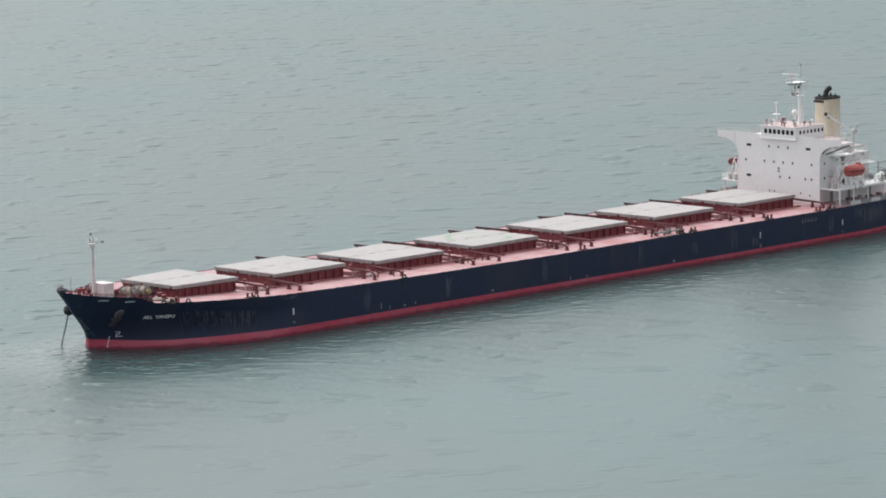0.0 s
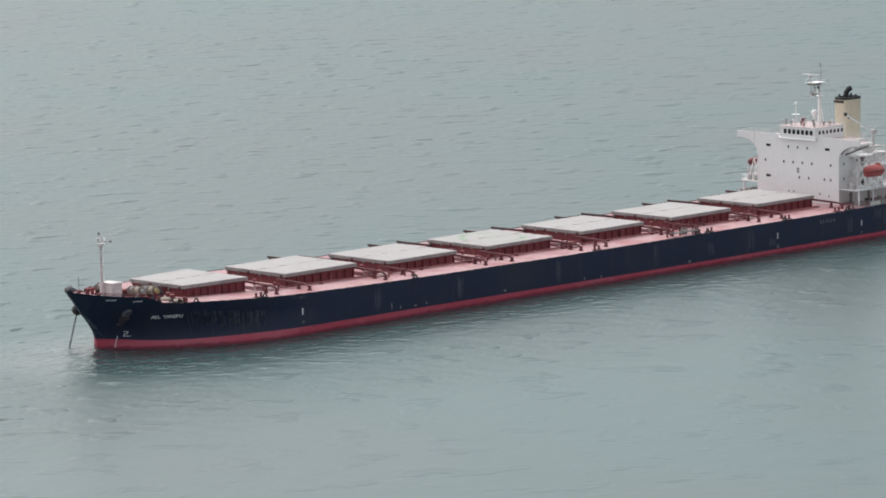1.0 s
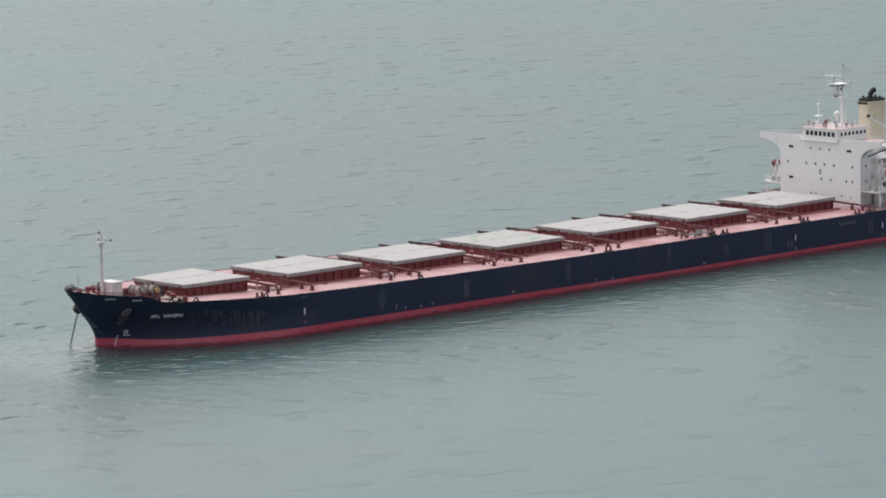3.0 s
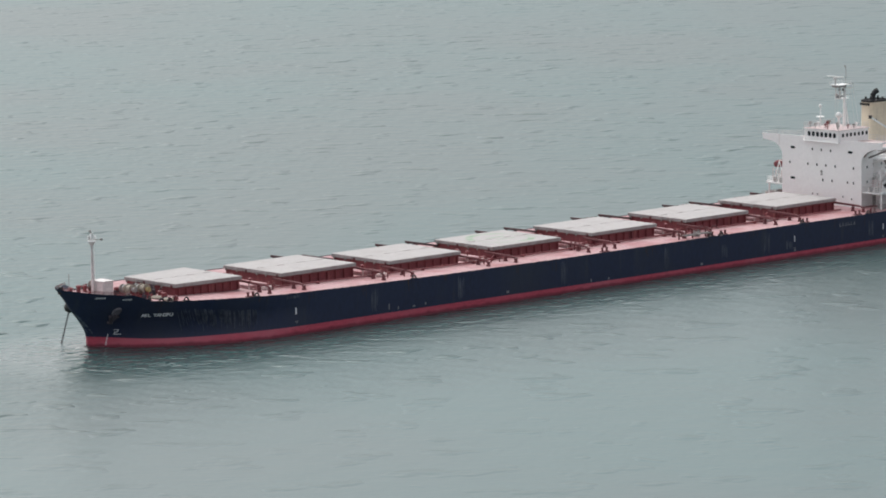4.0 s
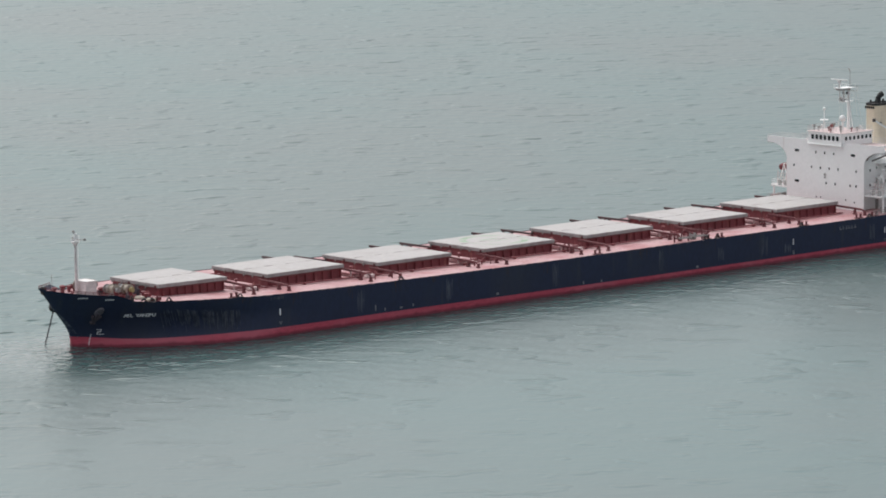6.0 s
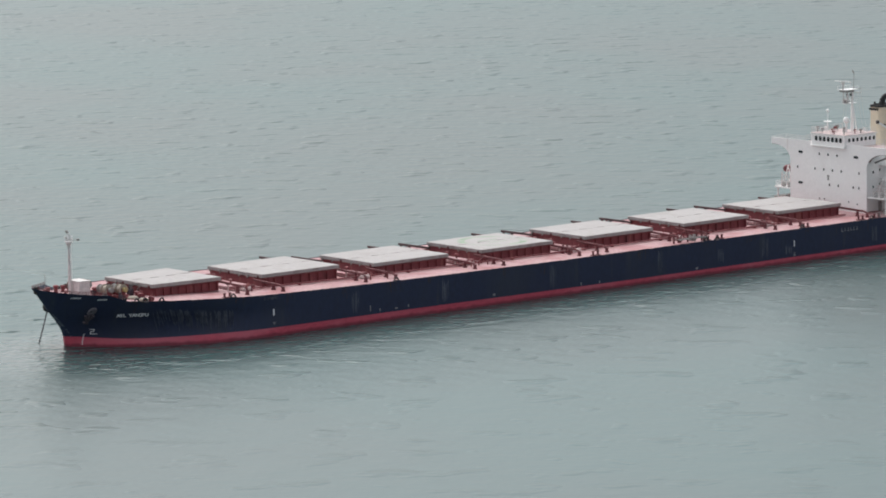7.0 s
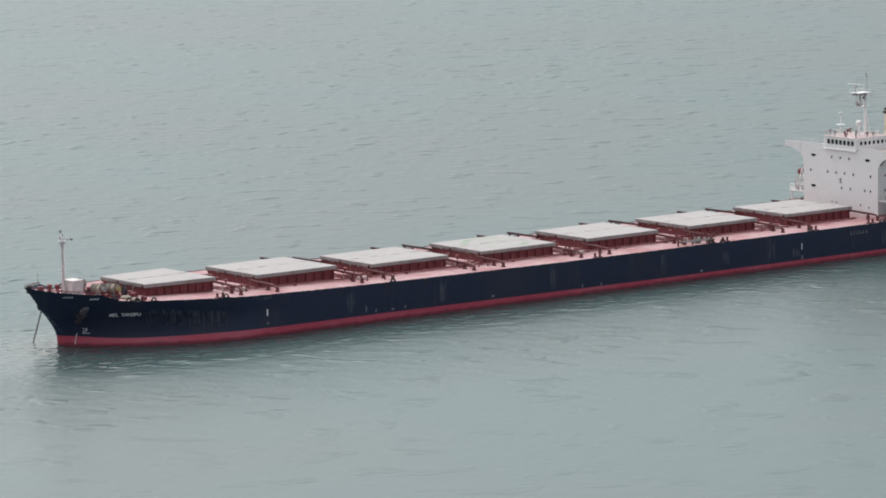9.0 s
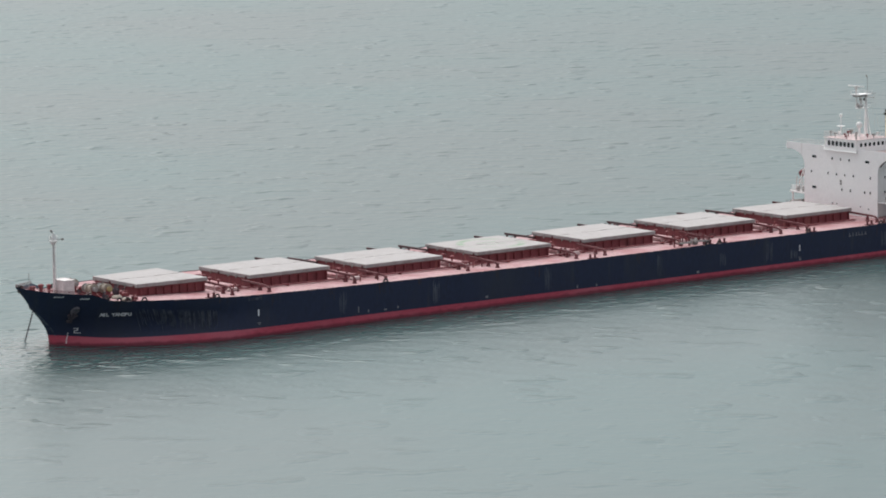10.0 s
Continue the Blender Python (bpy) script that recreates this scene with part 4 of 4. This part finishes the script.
# ---- anchors ----
POCKET = mat("grey_mauve_bolster", (0.105, 0.098, 0.118), 0.75, spots=(0.07, 0.055, 0.06), spot_scale=1.1, spot_range=(0.45, 0.65))
RUSTY = mat("rusty_grey_anchor", (0.055, 0.045, 0.058), 0.75, spots=(0.04, 0.025, 0.025), spot_scale=0.9)

def build_anchor(s):
    x, z = 7.6, 5.85
    base, along, upw, nrm = hull_point(x, z, 0.1)

    def put(a, b, c):
        q = base + along * a + upw * b + nrm * c
        return Vector((q.x, q.y * -s, q.z))

    bm = bmesh.new()
    rings = []
    for r, c in ((1.0, -0.1), (1.0, 0.1), (0.85, 0.22), (0.25, 0.24), (0.2, 0.1)):
        rings.append([bm.verts.new(put(0.15 + 0.72 * r * math.cos(k * math.tau / 18), 0.45 + r * math.sin(k * math.tau / 18), c)) for k in range(18)])
    for p, q in zip(rings, rings[1:]):
        for k in range(18):
            bm.faces.new((p[k], p[(k + 1) % 18], q[(k + 1) % 18], q[k])).smooth = True
    bm.faces.new(rings[-1])
    part("hawse_pipe", bm, DARK if s > 0 else POCKET, ship)
    if s < 0:
        bm = bmesh.new()
        tube(bm, put(0.1, 0.2, 0.2), put(0.15, -2.2, 0.25), 0.22)
        tube(bm, put(-0.55, -0.3, 0.3), put(0.1, -1.9, 0.3), 0.26, 0.14)
        tube(bm, put(0.75, -0.3, 0.3), put(0.15, -1.9, 0.3), 0.26, 0.14)
        tube(bm, put(-0.35, -2.0, 0.25), put(0.55, -2.0, 0.25), 0.26)
        part("anchor", bm, RUSTY, ship, "rusty grey stowed anchor")
        return
    top = put(0, 0.2, 0.5)
    bm = bmesh.new()
    lathe(bm, [(0.2, -0.9), (0.75, -0.6), (0.95, 0), (0.75, 0.6), (0.3, 0.9)], top + Vector((0, 0.0, 0.1)), 12)
    part("chain_bolster", bm, DARK, ship)
    end = Vector((4.7, 5.2, -0.6))
    link = bmesh.new()
    beam(link, (-0.34, -0.1, 0), (0.34, -0.1, 0), 0.07, 0.07)
    beam(link, (-0.34, 0.1, 0), (0.34, 0.1, 0), 0.07, 0.07)
    beam(link, (-0.3, -0.1, 0), (-0.3, 0.1, 0), 0.07, 0.07)
    beam(link, (0.3, -0.1, 0), (0.3, 0.1, 0), 0.07, 0.07)
    me = mesh_of("chain_link", link, RUSTY)
    chain = tagged(new("anchor_chain"), "rusty anchor chain running from the bow into the sea", "chain")
    n = int((end - top).length / 0.5)
    q = (end - top).to_track_quat("X", "Z").to_matrix().to_4x4()
    for k in range(n):
        shared("chain_link", me, chain, Matrix.Translation(top.lerp(end, (k + 0.5) / n)) @ q @ pose(0, 0, 0, 90 * (k % 2)))


build_anchor(-1)
build_anchor(1)


# ---- forecastle ----
def build_forecastle():
    d = deck_height(7.5)
    bm = bmesh.new()
    tube(bm, (7.6, 0, d - 0.1), (7.5, 0, 17.0), 0.3, 0.17, 12)
    tube(bm, (7.5, 0, 17.0), (7.4, 0, 18.4), 0.1, 0.07)
    mast = part("foremast", bm, DULL, ship, "white foremast with lamps")
    bm = bmesh.new()
    lathe(bm, [(0.22, 16.6), (0.7, 17.0), (0.7, 17.12), (0.2, 17.14)], (7.5, 0, 0), 12)
    part("platform", bm, WHITE, mast)
    bm = bmesh.new()
    for k in range(4):
        a = math.tau * k / 4
        beam(bm, (7.5 + 0.16 * math.cos(a), 0.16 * math.sin(a), 16.1), (7.5 + 0.5 * math.cos(a), 0.5 * math.sin(a), 16.95), 0.06, 0.08)
    part("platform_bracket", bm, DULL, mast)
    bm = bmesh.new()
    for k in range(8):
        a, b = math.tau * k / 8, math.tau * (k + 1) / 8
        p, q = (7.5 + 0.68 * math.cos(a), 0.68 * math.sin(a)), (7.5 + 0.68 * math.cos(b), 0.68 * math.sin(b))
        tube(bm, (*p, 17.1), (*p, 17.9), 0.03, n=5)
        tube(bm, (*p, 17.9), (*q, 17.9), 0.03, n=5)
        tube(bm, (*p, 17.5), (*q, 17.5), 0.03, n=5)
    part("platform_rail", bm, WHITE, mast)
    bm = bmesh.new()
    tube(bm, (7.4, 0, 18.2), (7.2, 0.1, 18.7), 0.09, 0.07)
    box(bm, 7.0, 7.45, -0.12, 0.32, 18.5, 18.9, 0.1)
    part("mast_lamp", bm, GREY, mast)
    for x, y, z in ((7.45, 0, 18.2), (7.3, -0.3, 17.7), (7.6, 0.5, 17.5), (7.5, 0, 17.95)):
        bm = bmesh.new()
        box(bm, x - 0.22, x + 0.22, y - 0.22, y + 0.22, z - 0.3, z + 0.25, 0.06)
        part("mast_lamp", bm, GREY if z < 17.6 else WHITE, mast)
    bm = bmesh.new()
    beam(bm, (7.5, 0, 17.35), (8.3, -1.3, 17.35), 0.1, 0.1)
    box(bm, 8.15, 8.55, -1.6, -1.2, 17.25, 17.6, 0.05)
    part("lamp_arm", bm, GREY, mast)
    bm = bmesh.new()
    for s in (-0.18, 0.18):
        tube(bm, (7.98, s, d), (7.82, s, 16.8), 0.03, n=5)
    for k in range(24):
        tube(bm, (7.96, -0.18, d + 0.3 * k + 0.3), (7.96, 0.18, d + 0.3 * k + 0.3), 0.02, n=4)
    part("ladder", bm, WHITE, mast)
    # white store house
    bm = bmesh.new()
    box(bm, 8.0, 10.2, -2.0, 1.1, d - 0.6, 10.6, 0.1)
    box(bm, 7.9, 10.3, -2.1, 1.2, 10.5, 10.62, 0.04)
    store = part("bosun_store", bm, DULL, ship, "small white deck store behind the foremast")
    bm = bmesh.new()
    box(bm, 8.7, 9.5, -2.06, -2.0, d - 0.3, d + 1.5, 0.03)
    part("door", bm, DULL, store)
    # windlasses and mooring winches
    for x, y in ((11.2, 3.8), (12.9, -2.1), (15.1, -3.0), (14.2, 5.6)):
        z = deck_height(x)
        base = new("mooring_winch")
        base.parent = ship
        tagged(base, "mooring winch with pale rope on its drum")
        bm = bmesh.new()
        box(bm, x - 0.9, x + 0.9, y - 1.7, y + 1.7, z - 0.05, z + 0.35, 0.05)
        for k in (-1.5, -0.1, 1.3):
            box(bm, x - 0.45, x + 0.45, y + k, y + k + 0.2, z + 0.3, z + 1.6, 0.04)
        part("bed", bm, COAM, base)
        bm = bmesh.new()
        lathe(bm, [(0.86, -0.65), (0.86, -0.55), (0.66, -0.54), (0.72, 0), (0.66, 0.54), (0.86, 0.55), (0.86, 0.65)], (x, y - 0.75, z + 1.35), 16, "Y")
        part("rope_drum", bm, ROPE, base)
        bm = bmesh.new()
        lathe(bm, [(0.74, -0.5), (0.74, -0.4), (0.5, -0.38), (0.5, 0.38), (0.74, 0.4), (0.74, 0.5)], (x, y + 0.65, z + 1.35), 16, "Y")
        part("wildcat", bm, GREY, base)
        bm = bmesh.new()
        lathe(bm, [(0.3, -0.3), (0.42, -0.25), (0.3, 0), (0.42, 0.25), (0.4, 0.3)], (x, y - 1.85, z + 1.35), 12, "Y")
        part("warping_head", bm, YELLOW if y < -2.5 else GREY, base)
    # deck machinery in red
    for x, y, w, h in ((4.2, 1.8, 0.5, 0.9), (5.5, 3.2, 0.7, 0.8), (6.2, 2.0, 0.8, 1.3), (3.0, 0.6, 0.4, 0.7), (9.2, 4.2, 0.7, 1.2), (5.2, -2.0, 0.5, 0.7), (16.9, -5.6, 0.7, 1.1), (17.4, -1.0, 0.9, 1.5), (13.2, 0.9, 0.8, 1.4), (16.6, -6.8, 0.7, 0.9), (15.5, 2.0, 0.9, 1.4)):
        z = deck_height(x)
        bm = bmesh.new()
        tube(bm, (x, y, z - 0.05), (x, y, z + h * 0.7), w * 0.4, n=10)
        lathe(bm, [(w * 0.3, h * 0.6), (w * 0.62, h * 0.7), (w * 0.6, h * 0.9), (w * 0.25, h)], (x, y, z), 12)
        part("deck_vent", bm, COAM, ship)
    for k, (x, y, w, h2, m) in enumerate(((11.4, -4.2, 0.5, 0.9, GREY), (13.6, -5.6, 0.35, 1.1, RUSTY), (14.8, -5.8, 0.5, 0.7, COAM), (15.4, -8.6, 0.6, 0.5, RUSTY), (16.8, -9.6, 0.45, 0.8, COAM), (12.2, -8.6, 0.3, 0.9, DARK), (17.6, -3.0, 0.4, 1.5, RUSTY), (17.9, -5.2, 0.6, 0.9, COAM), (10.4, -5.8, 0.4, 0.9, DARK), (17.8, 0.5, 0.5, 1.6, COAM), (13.4, 1.0, 0.6, 1.4, RUSTY), (9.6, 2.0, 0.5, 1.5, COAM), (18.4, -1.8, 0.5, 1.6, RUSTY), (18.2, 2.4, 0.6, 1.5, OILY), (16.2, 1.2, 0.6, 1.7, OILY), (14.2, 0.4, 0.5, 1.8, RUSTY), (18.3, -4.2, 0.4, 1.2, OILY))):
        z = deck_height(x)
        bm = bmesh.new()
        box(bm, x - w, x + w, y - w * 0.7, y + w * 0.7, z - 0.05, z + h2 * 0.6, 0.06)
        tube(bm, (x - w * 0.4, y, z + h2 * 0.5), (x - w * 0.4, y, z + h2), 0.12)
        tube(bm, (x - w * 0.4, y, z + h2 * 0.9), (x + w * 0.8, y, z + h2 * 0.9), 0.09)
        part("deck_machinery", bm, m, ship)
    for y in (-6.0, -9.0):
        bm = bmesh.new()
        lathe(bm, [(0.3, 0), (0.85, 0.02), (0.9, 0.25), (0.7, 0.45), (0.3, 0.45)], (15.2, y - 0.8, deck_height(15.2)), 16)
        tagged(new("rope_coil", mesh_of("rope_coil", bm, ROPE)), "coil of pale mooring rope lying on the deck", "rope", "rope coils")
    pts = [(x, -half_breadth(x, lerp_rows(SHEER, x)) + 0.12, lerp_rows(SHEER, x) - 0.02) for x in (0.6, 1.5, 3, 5, 7, 8.6)]
    railing("bow_rail", pts, ship, 0.45, material=RAIL)
    railing("bow_rail", [(x, -y, z) for x, y, z in pts], ship, 0.45, material=RAIL)
    bm = bmesh.new()
    box(bm, 0.45, 1.3, -0.35, 0.35, 9.1, 10.35, 0.14)
    part("bow_fairlead", bm, DARK, ship)
    bm = bmesh.new()
    tube(bm, (2.6, 0, 9.3), (2.6, 0, 12.2), 0.05)
    part("jackstaff", bm, GREY, ship)


build_forecastle()


# ---- along the main deck ----
def build_bitts():
    bm = bmesh.new()
    for k in (-0.55, 0.55):
        lathe(bm, [(0.2, 0), (0.19, 0.5), (0.27, 0.55), (0.27, 0.65), (0.15, 0.7)], (k, 0, 0.1), 10)
    box(bm, -1.0, 1.0, -0.35, 0.35, -0.02, 0.12, 0.03)
    return mesh_of("double_bollard", bm, RAIL)


BITTS = build_bitts()
for x in (15.2, 28.6, 110.5, 137.8, 141.2, 163.5, 178.2, 182.5):
    for s in (-1, 1):
        y = s * (half_breadth(x, deck_height(x)) - 1.0)
        shared("double_bollard", BITTS, ship, pose(x, y, deck_height(x)))

bm = bmesh.new()
for k in range(9):
    a0, a1 = math.pi * k / 9, math.pi * (k + 1) / 9
    tube(bm, (0.42 * math.cos(a0), 0, 0.1 + 0.5 * math.sin(a0)), (0.42 * math.cos(a1), 0, 0.1 + 0.5 * math.sin(a1)), 0.13)
box(bm, -0.65, 0.65, -0.22, 0.22, -0.02, 0.15, 0.03)
FAIRLEAD = mesh_of("fairlead", bm, DARK)
for x in (13.3, 14.5, 17.0, 29.3, 63.9, 137.2, 140.0, 162.0, 180.5):
    for s in (-1, 1):
        shared("fairlead", FAIRLEAD, ship, pose(x, s * (half_breadth(x, deck_height(x)) - 0.35), deck_height(x)))

# gear in the gaps between the hatches
rnd = random.Random(11)
for a, b in zip(hatches, hatches[1:]):
    x0, x1 = a[1] + 1.2, b[0] - 1.2
    d = deck_height((x0 + x1) / 2)
    bm = bmesh.new()
    box(bm, x0 + 0.9, x1 - 0.9, -6.4, 6.4, d - 0.05, d + 0.55, 0.08)
    part("cross_deck_trunk", bm, DECK, ship)
    for y in (-7.6, 7.6):
        bm = bmesh.new()
        lathe(bm, [(0.75, 0), (0.75, 0.55), (0.95, 0.6), (0.9, 0.85), (0.4, 1.0)], ((x0 + x1) / 2 - 1.0, y, d), 14)
        part("hold_vent", bm, DECK, ship)
        bm = bmesh.new()
        box(bm, (x0 + x1) / 2 + 0.3, (x0 + x1) / 2 + 1.7, y - 0.6, y + 0.6, d - 0.02, d + 0.7, 0.15)
        part("access_hatch", bm, COAM, ship)
    for y in (-4.6, -1.5, 2.2, 5.0):
        bm = bmesh.new()
        x = rnd.uniform(x0 + 1.2, x1 - 1.2)
        tube(bm, (x, y, d + 0.4), (x, y, d + 1.25), 0.16)
        lathe(bm, [(0.2, 1.1), (0.38, 1.2), (0.36, 1.4), (0.1, 1.5)], (x, y, d), 10)
        part("deck_vent", bm, COAM, ship)
    bm = bmesh.new()
    tube(bm, (x0 + 0.5, -9.3, d + 0.15), (x0 + 0.5, 9.3, d + 0.15), 0.12)
    tube(bm, (x1 - 0.5, -9.3, d + 0.15), (x1 - 0.5, 9.3, d + 0.15), 0.12)
    part("deck_pipe", bm, RAIL, ship)

# pipe runs along the port and starboard deck
for s in (-1, 1):
    bm = bmesh.new()
    for y in (9.1, 9.5):
        for x in range(36, 180, 12):
            tube(bm, (x, s * y, deck_height(x) + 0.3), (x + 12, s * y, deck_height(x + 12) + 0.3), 0.11, n=6)
            box(bm, x - 0.1, x + 0.1, s * y - 0.2, s * y + 0.2, deck_height(x) - 0.05, deck_height(x) + 0.25)
    part("deck_pipe", bm, COAM, ship)

# gangway gear at the port side amidships
def build_gangway():
    d = deck_height(135)
    gang = new("gangway")
    gang.parent = ship
    tagged(gang, "stowed grey accommodation ladder with its winch frame")
    bm = bmesh.new()
    for y in (-15.5, -14.7):
        beam(bm, (130.5, y, d + 0.75), (137.8, y, d + 0.75), 0.1, 0.2)
    for k in range(18):
        beam(bm, (130.7 + 0.4 * k, -15.5, d + 0.72), (130.7 + 0.4 * k, -14.7, d + 0.72), 0.2, 0.06)
    part("ladder", bm, GREY, gang)
    for x in (130.5, 134.0, 137.5):
        bm = bmesh.new()
        beam(bm, (x, -14.3, d), (x, -14.3, d + 1.7), 0.22, 0.22)
        beam(bm, (x, -14.3, d + 1.65), (x, -15.6, d + 1.35), 0.18, 0.18)
        beam(bm, (x, -14.3, d + 0.7), (x, -15.6, d + 0.7), 0.18, 0.18)
        part("frame", bm, RAIL, gang)
    bm = bmesh.new()
    lathe(bm, [(0.5, -0.5), (0.5, -0.4), (0.3, -0.38), (0.3, 0.38), (0.5, 0.4), (0.5, 0.5)], (135.8, -13.6, d + 0.7), 12, "X")
    box(bm, 135.2, 136.4, -14.0, -13.2, d - 0.02, d + 0.4, 0.04)
    part("winch", bm, GREY, gang)


build_gangway()
for x, y in ((133.2, -13.4), (136.9, -13.0), (138.6, -14.6)):
    d = deck_height(x)
    bm = bmesh.new()
    p = [(x, y, d - 0.03), (x, y, d + 1.3), (x + 0.25, y - 0.2, d + 1.7), (x + 0.7, y - 0.5, d + 1.75), (x + 1.0, y - 0.7, d + 1.3)]
    for a, b in zip(p, p[1:]):
        tube(bm, a, b, 0.12, n=8)
    part("hose_davit", bm, RAIL, ship)
for (a, b), y in zip(zip(hatches, hatches[1:]), (-9.4, -10.2, -9.0, -9.8, -10.4, -9.2)):
    x = (a[1] + b[0]) / 2 - 0.6
    bm = bmesh.new()
    box(bm, x - 1.1, x + 1.1, y - 0.5, y + 0.5, deck_height(x) - 0.02, deck_height(x) + 0.6, 0.2)
    part("fire_box", bm, ROOF, ship)
    # sounding pipes, a pale valve stand and a coaming ladder by each gap
    for k in range(4):
        px, py = x + rnd.uniform(-2.6, 2.8), y - rnd.uniform(-1.6, 2.6)
        dz = deck_height(px)
        hh = rnd.uniform(0.7, 1.3)
        bm = bmesh.new()
        tube(bm, (px, py, dz - 0.03), (px, py, dz + hh), 0.11, n=8)
        tube(bm, (px, py, dz + hh), (px + 0.3, py, dz + hh + 0.12), 0.11, n=8)
        tube(bm, (px + 0.3, py, dz + hh + 0.12), (px + 0.42, py, dz + hh - 0.2), 0.11, n=8)
        part("air_pipe", bm, COAM if k % 2 else RAIL, ship)
    bm = bmesh.new()
    vx, vy = a[1] + 0.9, -a[3] - 0.7
    dz = deck_height(vx)
    tube(bm, (vx, vy, dz - 0.03), (vx, vy, dz + 1.1), 0.13, n=8)
    lathe(bm, [(0.1, 1.0), (0.34, 1.06), (0.34, 1.2), (0.1, 1.25)], (vx, vy, dz), 10)
    part("valve_stand", bm, ROOF, ship)
    bm = bmesh.new()
    lx, ly, lt = b[0] + 1.6, -b[2] - 0.3, b[4] - 0.6
    for off in (-0.25, 0.25):
        tube(bm, (lx + off, ly - 0.35, dz - 0.03), (lx + off, ly, lt), 0.05, n=6)
    for k in range(5):
        f = (k + 0.6) / 5.4
        tube(bm, (lx - 0.25, ly - 0.35 * (1 - f), dz + (lt - dz) * f), (lx + 0.25, ly - 0.35 * (1 - f), dz + (lt - dz) * f), 0.035, n=5)
    part("coaming_ladder", bm, COAM, ship)

# faded green landing circle painted on the fourth cover
x0, x1, w0, w1, zt = hatches[3]
bm = bmesh.new()
n = 48
cx, r1, r2 = (x0 + x1) / 2 + 0.6, 6.2, 4.9
for s in (-1, 1):
    rows = []
    for k in range(n // 2 + 1):
        a = radians(4 + 172 * k / (n // 2))
        rows.append([bm.verts.new((cx + r * math.cos(a), s * (0.2 + (r - 0.2) * math.sin(a)), zt + h)) for r, h in ((r2, 0.0), (r2, 0.006), (r1, 0.006), (r1, 0.0))])
    for p, q in zip(rows, rows[1:]):
        for i in range(3):
            bm.faces.new((p[i], p[i + 1], q[i + 1], q[i]))
for y in (-1.6, 1.0):
    box(bm, cx - 2.2, cx + 2.2, y, y + 0.6, zt - 0.01, zt + 0.006)
part("landing_circle", bm, GREEN, ship, "faded green painted circle")


# ---- what moves ----
def motions():
    """The ripples drift down wind past the anchored ship."""
    walk(sea, [(0, pose(-7, 4.25, 0)), (5, pose(0, 0, 0)), (10, pose(7, -4.25, 0))])


motions()
